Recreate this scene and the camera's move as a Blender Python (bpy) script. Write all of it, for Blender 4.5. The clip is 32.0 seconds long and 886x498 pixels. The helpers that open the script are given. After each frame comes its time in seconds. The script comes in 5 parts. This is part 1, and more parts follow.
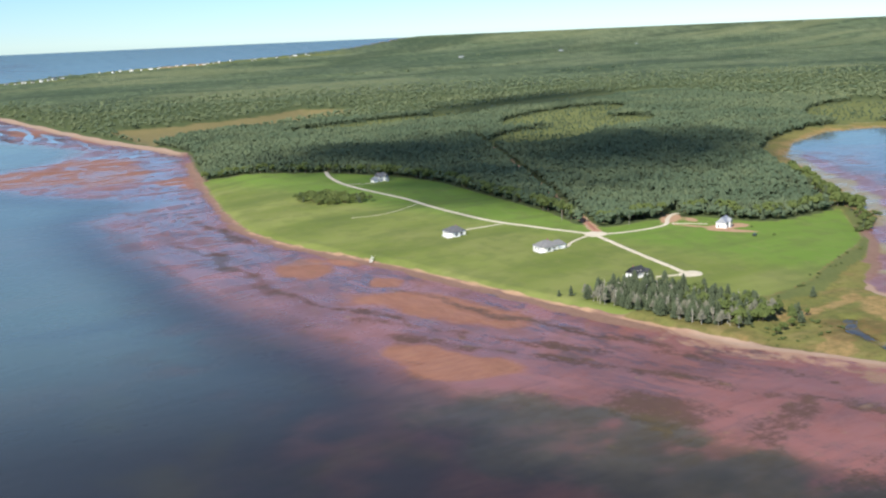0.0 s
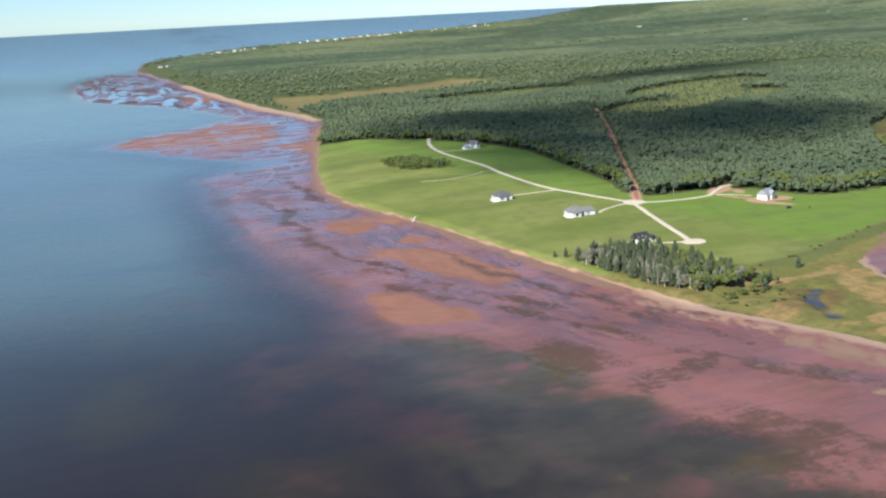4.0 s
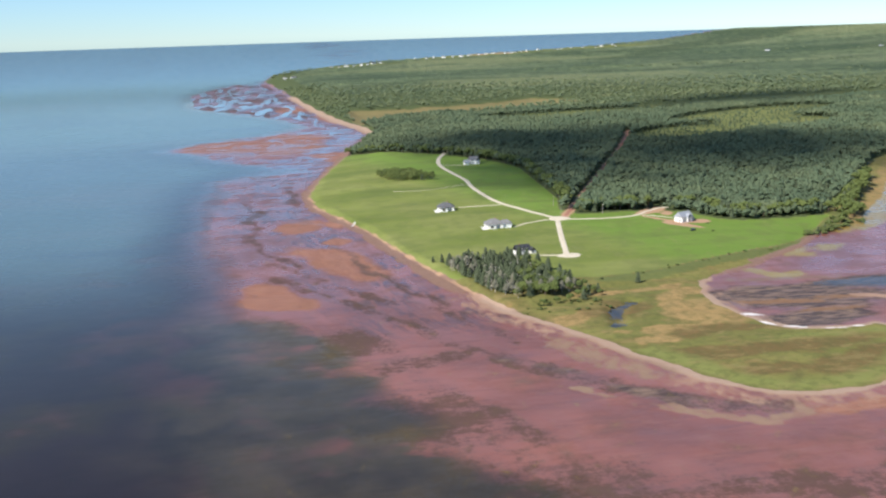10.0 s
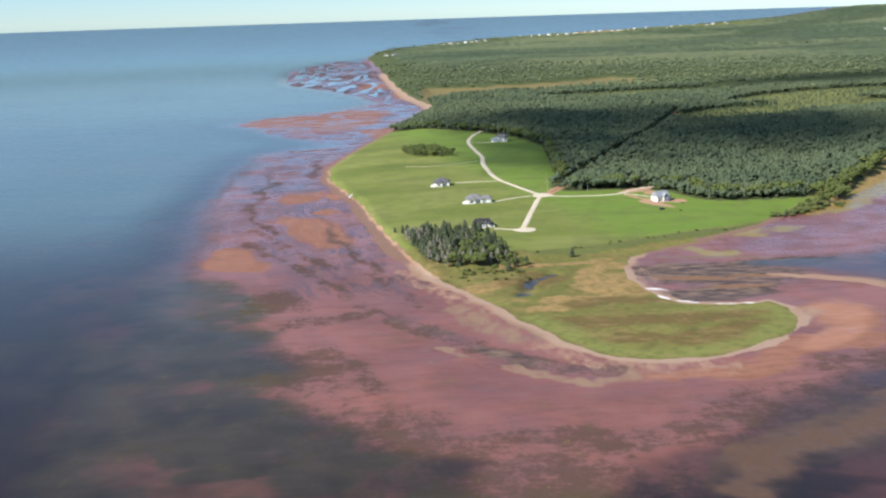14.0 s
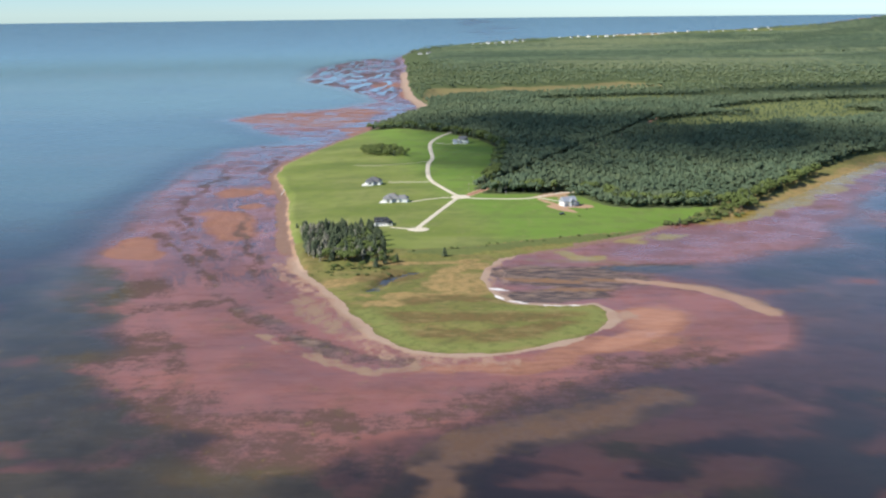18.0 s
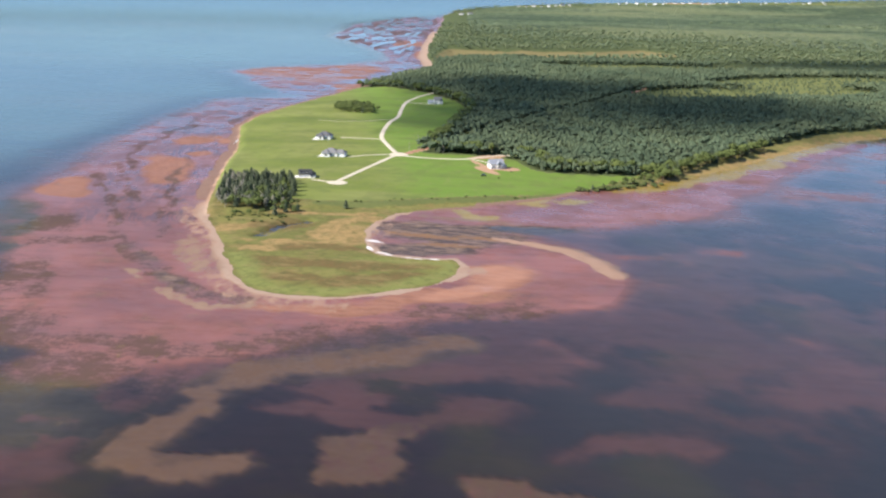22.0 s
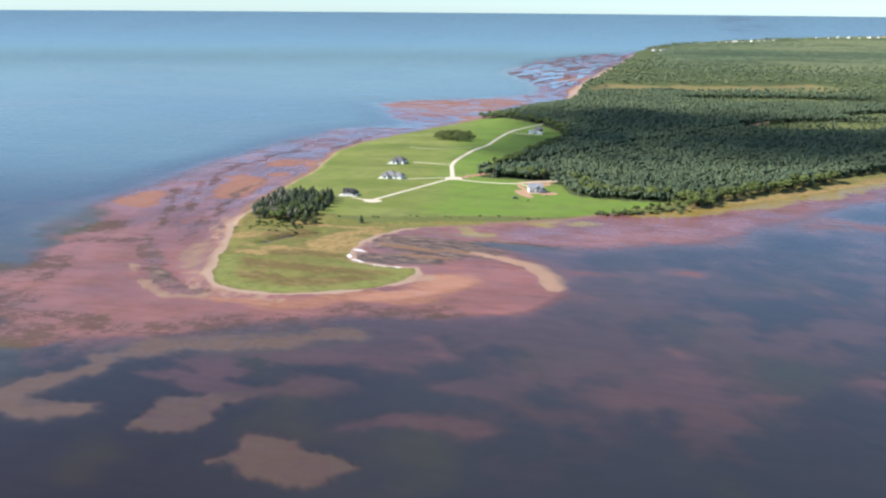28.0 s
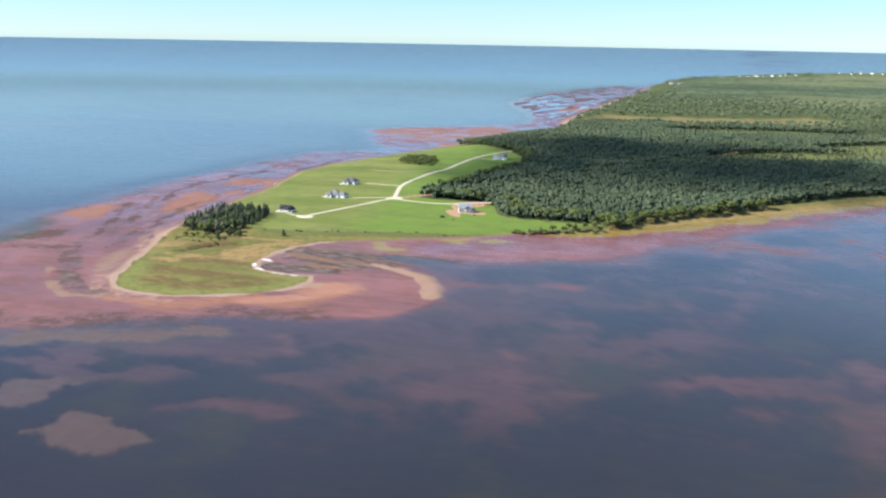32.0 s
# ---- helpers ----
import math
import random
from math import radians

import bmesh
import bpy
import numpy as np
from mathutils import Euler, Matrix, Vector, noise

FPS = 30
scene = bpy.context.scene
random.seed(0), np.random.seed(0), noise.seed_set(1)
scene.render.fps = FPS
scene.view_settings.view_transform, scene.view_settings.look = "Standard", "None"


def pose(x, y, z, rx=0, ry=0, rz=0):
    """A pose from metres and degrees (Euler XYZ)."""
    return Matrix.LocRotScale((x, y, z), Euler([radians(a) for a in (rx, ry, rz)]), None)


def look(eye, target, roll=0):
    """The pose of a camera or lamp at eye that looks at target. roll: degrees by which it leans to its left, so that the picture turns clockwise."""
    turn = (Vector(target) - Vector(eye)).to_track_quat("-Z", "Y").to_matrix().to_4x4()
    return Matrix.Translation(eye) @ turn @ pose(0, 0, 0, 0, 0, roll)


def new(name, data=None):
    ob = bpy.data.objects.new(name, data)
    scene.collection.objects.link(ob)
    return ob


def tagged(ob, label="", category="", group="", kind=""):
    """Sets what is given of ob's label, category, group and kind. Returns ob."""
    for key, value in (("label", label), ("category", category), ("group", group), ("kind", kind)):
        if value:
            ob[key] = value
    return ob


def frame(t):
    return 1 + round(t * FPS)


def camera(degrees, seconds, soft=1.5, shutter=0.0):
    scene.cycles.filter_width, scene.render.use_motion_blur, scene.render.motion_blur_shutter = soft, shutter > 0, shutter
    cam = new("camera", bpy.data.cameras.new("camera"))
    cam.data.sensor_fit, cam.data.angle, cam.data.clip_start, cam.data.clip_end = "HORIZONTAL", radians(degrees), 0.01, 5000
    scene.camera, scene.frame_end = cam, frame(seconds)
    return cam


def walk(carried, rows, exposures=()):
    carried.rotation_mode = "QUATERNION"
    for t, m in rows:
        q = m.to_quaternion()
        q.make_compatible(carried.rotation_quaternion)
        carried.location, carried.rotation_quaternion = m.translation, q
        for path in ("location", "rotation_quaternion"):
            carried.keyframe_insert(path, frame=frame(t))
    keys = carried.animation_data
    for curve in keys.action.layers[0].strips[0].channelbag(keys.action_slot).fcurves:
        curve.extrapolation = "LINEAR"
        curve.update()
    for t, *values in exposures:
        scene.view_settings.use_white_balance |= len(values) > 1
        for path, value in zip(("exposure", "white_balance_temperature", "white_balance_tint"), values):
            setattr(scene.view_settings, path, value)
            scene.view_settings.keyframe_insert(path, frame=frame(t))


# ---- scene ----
cam = camera(47.2, 32.0, soft=2.35)
PATH = [
    (0, (-429.86, -393.18, 145.52), (-380.38, -308.89, 124.37), -2.45),
    (0.5, (-421.14, -404.39, 146.15), (-373.91, -319.26, 123.29), -2.78),
    (1, (-412.20, -415.93, 146.43), (-366.16, -330.33, 122.94), -2.85),
    (1.5, (-402.97, -427.47, 146.20), (-355.78, -341.58, 126.31), -1.31),
    (2, (-393.77, -438.29, 145.63), (-350.03, -350.35, 126.85), 0.71),
    (2.5, (-384.17, -449.07, 144.98), (-345.04, -358.75, 127.33), 1.04),
    (3, (-374.07, -460.03, 144.66), (-338.26, -368.76, 124.99), -0.23),
    (3.5, (-363.87, -471.05, 144.60), (-329.82, -379.80, 121.93), -2.03),
    (5.5, (-323.65, -516.22, 148.02), (-297.57, -422.44, 125.08), -2.84),
    (6, (-311.34, -524.42, 148.24), (-281.96, -432.40, 122.38), 0.04),
    (6.5, (-299.06, -532.74, 148.11), (-278.27, -438.54, 121.79), -0.29),
    (7, (-287.20, -540.98, 147.48), (-266.68, -446.11, 123.42), -2.01),
    (7.5, (-275.21, -549.23, 146.95), (-254.10, -454.53, 122.76), -2.09),
    (8, (-263.15, -556.91, 146.52), (-243.80, -462.27, 120.66), -2.53),
    (8.5, (-250.32, -564.19, 146.02), (-233.02, -469.31, 119.62), -2.36),
    (9, (-237.48, -571.02, 145.57), (-219.33, -476.20, 119.49), -1.88),
    (9.5, (-224.79, -577.59, 144.98), (-206.90, -482.12, 121.21), -1.78),
    (10, (-212.69, -583.94, 144.62), (-195.80, -487.63, 123.67), -1.83),
    (10.5, (-200.59, -590.84, 144.73), (-186.83, -494.16, 123.19), -2.55),
    (11, (-187.86, -598.05, 144.71), (-177.96, -500.83, 123.50), -1.47),
    (11.5, (-174.50, -605.21, 144.43), (-171.09, -508.46, 119.38), -1.30),
    (12, (-161.77, -611.53, 144.56), (-155.97, -514.22, 122.24), -0.19),
    (12.5, (-148.97, -617.68, 144.47), (-143.08, -520.52, 121.53), -0.75),
    (13, (-135.86, -623.53, 144.25), (-130.08, -526.69, 119.99), -1.38),
    (13.5, (-122.68, -628.83, 145.16), (-116.67, -531.85, 121.54), -1.57),
    (14, (-109.33, -634.40, 145.81), (-105.07, -537.11, 123.07), -1.84),
    (14.5, (-95.35, -639.64, 146.25), (-91.85, -542.43, 123.06), -2.63),
    (16.5, (-36.74, -654.93, 147.60), (-37.77, -556.90, 127.91), -1.25),
    (17, (-23.55, -659.86, 148.64), (-25.41, -561.78, 129.24), -0.50),
    (17.5, (-10.22, -664.60, 149.91), (-12.12, -566.99, 128.27), -0.98),
    (18, (3.35, -669.04, 151.47), (1.57, -571.71, 128.59), -0.63),
    (18.5, (16.57, -673.58, 152.46), (16.26, -576.01, 130.56), -0.04),
    (19, (29.80, -677.93, 153.08), (29.13, -580.21, 131.87), 0.20),
    (19.5, (43.16, -681.78, 153.29), (37.97, -584.52, 130.66), 0.07),
    (20, (56.32, -685.35, 153.64), (49.24, -588.74, 128.81), 0.33),
    (20.5, (69.69, -688.51, 154.30), (59.33, -592.55, 128.14), 2.37),
    (21, (83.73, -691.38, 154.83), (73.87, -596.28, 125.55), 1.04),
    (21.5, (96.94, -693.71, 155.49), (88.66, -598.16, 127.16), 2.04),
    (22, (110.14, -696.17, 155.78), (102.39, -600.08, 129.17), 1.65),
    (22.5, (123.51, -698.33, 156.10), (114.02, -602.10, 130.60), 1.81),
    (23, (136.66, -700.40, 156.54), (124.88, -603.90, 133.11), 2.54),
    (23.5, (149.37, -702.24, 156.97), (134.14, -605.59, 136.31), 2.50),
    (24, (161.98, -703.94, 157.39), (143.97, -607.70, 137.05), 2.20),
    (24.5, (174.98, -705.44, 157.55), (155.68, -609.58, 136.60), 1.27),
    (26.5, (232.68, -711.89, 155.00), (209.73, -616.30, 136.67), 1.98),
    (27, (246.06, -713.05, 155.38), (220.19, -618.81, 134.17), 1.85),
    (27.5, (259.28, -714.16, 155.71), (232.70, -620.25, 133.94), 1.93),
    (28, (272.47, -715.12, 155.83), (242.27, -622.73, 132.36), 0.44),
    (28.5, (285.89, -715.93, 155.35), (253.36, -623.98, 133.27), 0.21),
    (29, (299.10, -716.65, 154.69), (267.26, -624.27, 133.43), 0.47),
    (29.5, (312.08, -717.30, 153.98), (280.74, -624.38, 134.36), 0.97),
    (30, (324.73, -717.86, 153.29), (293.43, -624.74, 134.60), 2.03),
    (30.5, (337.44, -717.97, 152.94), (304.24, -625.76, 133.09), 1.32),
    (31, (350.32, -718.01, 152.77), (314.81, -627.00, 131.39), 0.96),
    (31.5, (363.08, -718.34, 152.70), (328.40, -627.14, 130.78), 0.99),
    (32, (375.86, -718.75, 152.81), (341.25, -627.20, 132.31), 1.04),
]
EXPOSURE = [(0, 0.92, 6460, 10), (3.5, 0.95, 6460, 10), (6, 1.07, 6560, 12), (9, 1.06, 6710, 16), (10, 0.96, 6510, 11), (12, 0.97, 6460, 10), (13, 0.98, 6550, 11), (17, 0.91, 6460, 10), (19, 0.93, 6360, 9), (20, 1.03, 6450, 10), (21, 1.11, 6600, 14), (23, 1.18, 6560, 11), (24, 1.02, 6360, 8), (27, 1.02, 6310, 8), (28, 1.20, 6400, 11), (29, 1.20, 6400, 11), (30, 1.09, 6340, 10), (31, 1.19, 6400, 11), (32, 1.22, 6400, 11)]
walk(cam, [(t, look(eye, target, roll)) for t, eye, target, roll in PATH], exposures=EXPOSURE)

# ---- world, sun, exposure ----
SUN_TO = Vector((-0.68, -0.36, 0.63)).normalized()
world = bpy.data.worlds.new("sky")
scene.world = world
world.use_nodes = True
wn = world.node_tree
sky = wn.nodes.new("ShaderNodeTexSky")
sky.sky_type = "NISHITA"
sky.sun_disc = False
sky.sun_elevation = math.asin(SUN_TO.z)
sky.sun_rotation = math.atan2(SUN_TO.x, SUN_TO.y)
sky.air_density, sky.dust_density, sky.ozone_density = 0.9, 0.0, 4.0
tint = wn.nodes.new("ShaderNodeMix")
tint.data_type, tint.blend_type = "RGBA", "MULTIPLY"
tint.inputs[0].default_value = 1.0
# the hazy sky near the horizon is paler and less bright than the clean air of the model
rise = wn.nodes.new("ShaderNodeSeparateXYZ")
ramp = wn.nodes.new("ShaderNodeMapRange")
haze = wn.nodes.new("ShaderNodeMix")
ramp.interpolation_type, haze.data_type = "SMOOTHSTEP", "RGBA"
ramp.inputs[2].default_value = 0.35
haze.inputs[6].default_value, haze.inputs[7].default_value = (0.60, 0.79, 1.02, 1), (0.96, 0.99, 1.03, 1)
wn.links.new(wn.nodes.new("ShaderNodeTexCoord").outputs["Generated"], rise.inputs[0])
wn.links.new(rise.outputs["Z"], ramp.inputs[0])
wn.links.new(ramp.outputs[0], haze.inputs[0])
wn.links.new(haze.outputs[2], tint.inputs[7])
wn.links.new(sky.outputs[0], tint.inputs[6])
wn.links.new(tint.outputs[2], wn.nodes["Background"].inputs[0])
wn.nodes["Background"].inputs[1].default_value = 0.078
sun = new("sun", bpy.data.lights.new("sun", "SUN"))
sun.data.energy, sun.data.angle, sun.data.color = 3.75, radians(0.55), (1.0, 0.95, 0.87)
sun.matrix_world = look(Vector((0, 0, 300)) + SUN_TO * 100, (0, 0, 300))


# ---- materials ----
class Nodes:
    """A small writer of node trees."""

    def __init__(self, name):
        self.mat = bpy.data.materials.new(name)
        self.mat.use_nodes = True
        self.t = self.mat.node_tree
        self.p = self.t.nodes["Principled BSDF"]
        self.out = self.t.nodes["Material Output"]

    def n(self, kind):
        return self.t.nodes.new(kind)

    def put(self, socket, value):
        if isinstance(value, bpy.types.NodeSocket):
            self.t.links.new(value, socket)
        elif isinstance(value, (tuple, list)) and len(value) == 3 and socket.type == "RGBA":
            socket.default_value = (*value, 1)
        else:
            socket.default_value = value

    def math(self, op, a, b=0.5, c=0.0, clamp=False):
        m = self.n("ShaderNodeMath")
        m.operation, m.use_clamp = op, clamp
        for s, v in zip(m.inputs, (a, b, c)):
            self.put(s, v)
        return m.outputs[0]

    def mix(self, f, a, b):
        m = self.n("ShaderNodeMix")
        m.data_type = "RGBA"
        self.put(m.inputs[0], f), self.put(m.inputs[6], a), self.put(m.inputs[7], b)
        return m.outputs[2]

    def mixf(self, f, a, b):
        m = self.n("ShaderNodeMix")
        m.data_type = "FLOAT"
        self.put(m.inputs[0], f), self.put(m.inputs[2], a), self.put(m.inputs[3], b)
        return m.outputs[0]

    def step(self, v, lo, hi):
        m = self.n("ShaderNodeMapRange")
        m.interpolation_type = "SMOOTHSTEP"
        self.put(m.inputs[0], v), self.put(m.inputs[1], lo), self.put(m.inputs[2], hi)
        return m.outputs[0]

    def coords(self, scale=(1, 1, 1), turn=0.0, obj=True):
        tc = self.n("ShaderNodeTexCoord")
        mp = self.n("ShaderNodeMapping")
        self.t.links.new(tc.outputs["Object"], mp.inputs[0])
        mp.inputs["Scale"].default_value = scale
        mp.inputs["Rotation"].default_value = (0, 0, turn)
        return mp.outputs[0]

    def noise(self, size, detail=4.0, rough=0.55, vec=None, warp=0.0):
        m = self.n("ShaderNodeTexNoise")
        m.inputs["Scale"].default_value = 1.0 / size
        m.inputs["Detail"].default_value, m.inputs["Roughness"].default_value = detail, rough
        m.inputs["Distortion"].default_value = warp
        self.t.links.new(vec if vec is not None else self.coords(), m.inputs[0])
        return m.outputs[0]

    def attr(self, name):
        a = self.n("ShaderNodeAttribute")
        a.attribute_name = name
        return a.outputs["Fac"]

    def bump(self, height, strength=0.5, distance=0.1):
        b = self.n("ShaderNodeBump")
        self.put(b.inputs["Height"], height)
        b.inputs["Strength"].default_value, b.inputs["Distance"].default_value = strength, distance
        self.t.links.new(b.outputs[0], self.p.inputs["Normal"])
        return b.outputs[0]

    def base(self, colour, rough=0.8, metal=0.0, spec=0.5):
        self.put(self.p.inputs["Base Color"], colour), self.put(self.p.inputs["Roughness"], rough)
        self.p.inputs["Metallic"].default_value = metal
        self.put(self.p.inputs["Specular IOR Level"], spec)
        return self.mat


def ground_material():
    g = Nodes("ground")
    n60, n14, n3 = g.noise(60, 5), g.noise(14, 5), g.noise(3, 4)
    fine = g.noise(0.7, 3)
    # streaks run with the shore: across it by "off", along it by "run"
    flow = g.n("ShaderNodeCombineXYZ")
    g.put(flow.inputs[0], g.attr("off")), g.put(flow.inputs[1], g.math("MULTIPLY", g.attr("run"), 0.24))
    blot = g.noise(34, 9, 0.70)
    speck = g.noise(6.5, 8, 0.76, g.coords((1, 0.6, 1), 0.5))
    out = g.math("MAXIMUM", g.step(g.attr("off"), 45, 120), g.attr("calm"))
    streak = g.mixf(out, g.noise(15, 8, 0.66, flow.outputs[0], 0.5), g.noise(17, 8, 0.66, g.coords((0.4, 1.5, 1), 0.12), 0.4))
    thread = g.mixf(out, g.noise(4.5, 7, 0.72, flow.outputs[0], 0.3), g.noise(5, 7, 0.72, g.coords((0.4, 1.5, 1), 0.12)))
    mote = g.noise(2.6, 6, 0.7)

    def mask(name, soft=0.22, rag=0.5, by=None):
        wob = g.math("MULTIPLY_ADD", g.math("SUBTRACT", by or blot, 0.5), 2.4 * rag, g.attr(name))
        return g.step(wob, 0.5 - soft, 0.5 + soft)

    # tidal mud: red silt, paler where it dries, with streaks of lighter and darker silt
    mud = g.mix(g.step(n60, 0.36, 0.64), (0.178, 0.067, 0.049), (0.252, 0.095, 0.067))
    mud = g.mix(g.math("MULTIPLY", g.step(streak, 0.46, 0.62), 0.42), mud, (0.125, 0.070, 0.072))
    mud = g.mix(g.math("MULTIPLY", g.step(thread, 0.5, 0.66), 0.35), mud, (0.275, 0.135, 0.102))
    mud = g.mix(g.math("MULTIPLY", g.step(speck, 0.54, 0.66), 0.2), mud, (0.12, 0.062, 0.055))
    # thin dark lines of wrack and rills that follow the shore
    line = g.math("SUBTRACT", 1.0, g.math("ABSOLUTE", g.math("MULTIPLY_ADD", g.noise(15, 8, 0.68, flow.outputs[0], 0.5), 2.0, -1.0)))
    wrack = g.math("MULTIPLY", g.math("MULTIPLY", g.step(line, 0.90, 0.98), g.step(g.noise(40, 6, 0.65), 0.42, 0.54)), g.math("SUBTRACT", 1.0, out))
    mud = g.mix(g.math("MULTIPLY", wrack, 0.75), mud, (0.055, 0.038, 0.042))
    rill = g.math("SUBTRACT", 1.0, g.math("ABSOLUTE", g.math("MULTIPLY_ADD", g.noise(52, 8, 0.62, g.coords((0.34, 1, 1), 0.12), 0.9), 2.0, -1.0)))
    rill = g.math("MULTIPLY", g.step(rill, 0.90, 0.96), g.attr("rill"))
    mud = g.mix(rill, mud, (0.11, 0.085, 0.085))
    lens = g.noise(27, 5, 0.6, g.coords((1, 0.22, 1), -0.16), 0.8)
    crest = g.noise(26, 4, 0.6, g.coords((1, 0.22, 1), -0.16), 0.5)
    pool = g.math("MULTIPLY", g.step(lens, 0.50, 0.55), g.attr("pool"))
    mud = g.mix(g.math("MULTIPLY", g.math("MULTIPLY", g.step(crest, 0.50, 0.58), g.attr("pool")), 0.8), mud, (0.070, 0.038, 0.034))
    mud = g.mix(pool, mud, (0.10, 0.09, 0.10))
    rill = g.math("MAXIMUM", rill, pool)
    m_dry = g.math("MULTIPLY", mask("dry", 0.26, 0.7, blot), g.math("SUBTRACT", 1.0, pool))
    mud = g.mix(m_dry, mud, g.mix(g.step(thread, 0.4, 0.6), (0.225, 0.100, 0.062), (0.290, 0.136, 0.084)))
    reach = g.math("MULTIPLY_ADD", blot, 0.36, g.math("MULTIPLY_ADD", speck, 0.28, g.math("MULTIPLY_ADD", thread, 0.20, g.math("MULTIPLY", mote, 0.16))))
    tuft = g.math("MULTIPLY", g.math("SUBTRACT", reach, 0.5), 4.2)
    weedy = g.math("MULTIPLY", g.step(g.math("MULTIPLY_ADD", g.attr("weed"), 0.60, tuft), 0.16, 0.66), g.step(g.attr("weed"), 0.02, 0.25))
    mud = g.mix(g.math("MULTIPLY", weedy, 0.78), mud, g.mix(mote, (0.034, 0.025, 0.022), (0.090, 0.058, 0.040)))
    mud = g.mix(mask("kelp", 0.48, 0.9, blot), mud, g.mix(mote, (0.050, 0.037, 0.020), (0.105, 0.078, 0.038)))
    m_peat = mask("peat", 0.34, 1.0, blot)
    mud = g.mix(m_peat, mud, g.mix(g.step(thread, 0.42, 0.6), (0.050, 0.036, 0.034), (0.20, 0.135, 0.10)))
    mud = g.mix(mask("tan", 0.16, 0.7, speck), mud, g.mix(n3, (0.150, 0.080, 0.040), (0.245, 0.136, 0.070)))
    mud = g.mix(mask("algae", 0.3, 1.2, speck), mud, g.mix(n14, (0.21, 0.150, 0.030), (0.31, 0.220, 0.055)))
    mud = g.mix(mask("tip", 0.42, 0.5, blot), mud, g.mix(g.step(thread, 0.4, 0.6), (0.315, 0.148, 0.090), (0.370, 0.184, 0.114)))
    # beach sand with a darker wrack line
    sand = g.mix(n14, (0.262, 0.158, 0.108), (0.370, 0.242, 0.168))
    sand = g.mix(g.math("MULTIPLY", g.step(thread, 0.52, 0.7), 0.4), sand, (0.17, 0.105, 0.08))
    sand = g.mix(mask("strand", 0.3, 0.5, speck), sand, g.mix(n3, (0.29, 0.195, 0.138), (0.39, 0.28, 0.205)))
    sand = g.mix(g.attr("flank"), sand, g.mix(n3, (0.190, 0.122, 0.082), (0.270, 0.180, 0.122)))
    m_sand = mask("sand", 0.24, 0.9, speck)
    col = g.mix(m_sand, mud, sand)
    m_bank = mask("bank", 0.24, 0.7)
    col = g.mix(m_bank, col, g.mix(n3, (0.165, 0.098, 0.070), (0.26, 0.160, 0.115)))
    col = g.mix(g.math("MULTIPLY", mask("crust", 0.2, 1.1, speck), g.step(g.attr("crust"), 0.02, 0.2)), col, (0.70, 0.66, 0.62))
    # marsh grass, straw and rusty sedge
    marsh = g.mix(g.step(n60, 0.35, 0.65), (0.140, 0.145, 0.042), (0.202, 0.190, 0.058))
    marsh = g.mix(g.math("MULTIPLY", g.step(streak, 0.45, 0.62), 0.55), marsh, (0.145, 0.105, 0.042))
    marsh = g.mix(g.math("MULTIPLY", g.attr("lush"), 0.6), marsh, g.mix(n14, (0.155, 0.145, 0.042), (0.235, 0.205, 0.066)))
    marsh = g.mix(mask("straw", 0.25, 1.5, blot), marsh, g.mix(n3, (0.37, 0.240, 0.105), (0.25, 0.180, 0.070)))
    marsh = g.mix(g.math("MULTIPLY", mask("rust", 0.48, 1.3, blot), 0.85), marsh, g.mix(n3, (0.150, 0.088, 0.040), (0.130, 0.100, 0.038)))
    marsh = g.mix(g.math("MULTIPLY", g.step(n3, 0.48, 0.66), 0.25), marsh, (0.070, 0.085, 0.028))
    marsh = g.mix(g.math("MULTIPLY", g.step(speck, 0.50, 0.68), 0.4), marsh, (0.205, 0.170, 0.072))
    marsh = g.mix(g.math("MULTIPLY", g.step(n14, 0.50, 0.70), 0.35), marsh, (0.100, 0.098, 0.036))
    marsh = g.mix(g.math("MULTIPLY", g.attr("verge"), 0.8), marsh, g.mix(n14, (0.150, 0.175, 0.045), (0.215, 0.225, 0.075)))
    marsh = g.mix(g.math("MULTIPLY", g.step(g.noise(5, 6, 0.7), 0.48, 0.62), 0.45), marsh, (0.085, 0.088, 0.030))
    marsh = g.mix(g.math("MULTIPLY", g.step(g.noise(9, 6, 0.7, g.coords((0.5, 1, 1), 0.2)), 0.52, 0.64), 0.5), marsh, (0.250, 0.190, 0.080))
    marsh = g.mix(mask("rank", 0.25, 0.8, speck), marsh, g.mix(n3, (0.085, 0.108, 0.036), (0.150, 0.160, 0.055)))
    m_marsh = mask("marsh", 0.12, 0.25, n14)
    col = g.mix(m_marsh, col, marsh)
    # mown field: broad soft bands, a little straw
    band = g.noise(42, 3, 0.5, g.coords((0.22, 1.0, 1), 0.1))
    lawn = g.mix(g.step(band, 0.36, 0.66), (0.142, 0.176, 0.040), (0.212, 0.236, 0.066))
    lawn = g.mix(g.math("MULTIPLY", g.step(n60, 0.42, 0.7), 0.5), lawn, (0.245, 0.236, 0.092))
    lawn = g.mix(g.math("MULTIPLY", g.attr("lush"), 0.9), lawn, g.mix(band, (0.115, 0.200, 0.032), (0.160, 0.250, 0.044)))
    lawn = g.mix(g.math("MULTIPLY", fine, 0.3), lawn, (0.10, 0.15, 0.03))
    lawn = g.mix(g.math("MULTIPLY", g.step(n14, 0.46, 0.64), 0.45), lawn, (0.115, 0.142, 0.042))
    lawn = g.mix(g.math("MULTIPLY", g.step(speck, 0.5, 0.66), 0.3), lawn, (0.215, 0.205, 0.085))
    # darker level bands: shade of the field's low undulations put into the grass colour
    swell_shade = g.noise(46, 4, 0.55, g.coords((0.16, 1, 1), 0.06), 0.3)
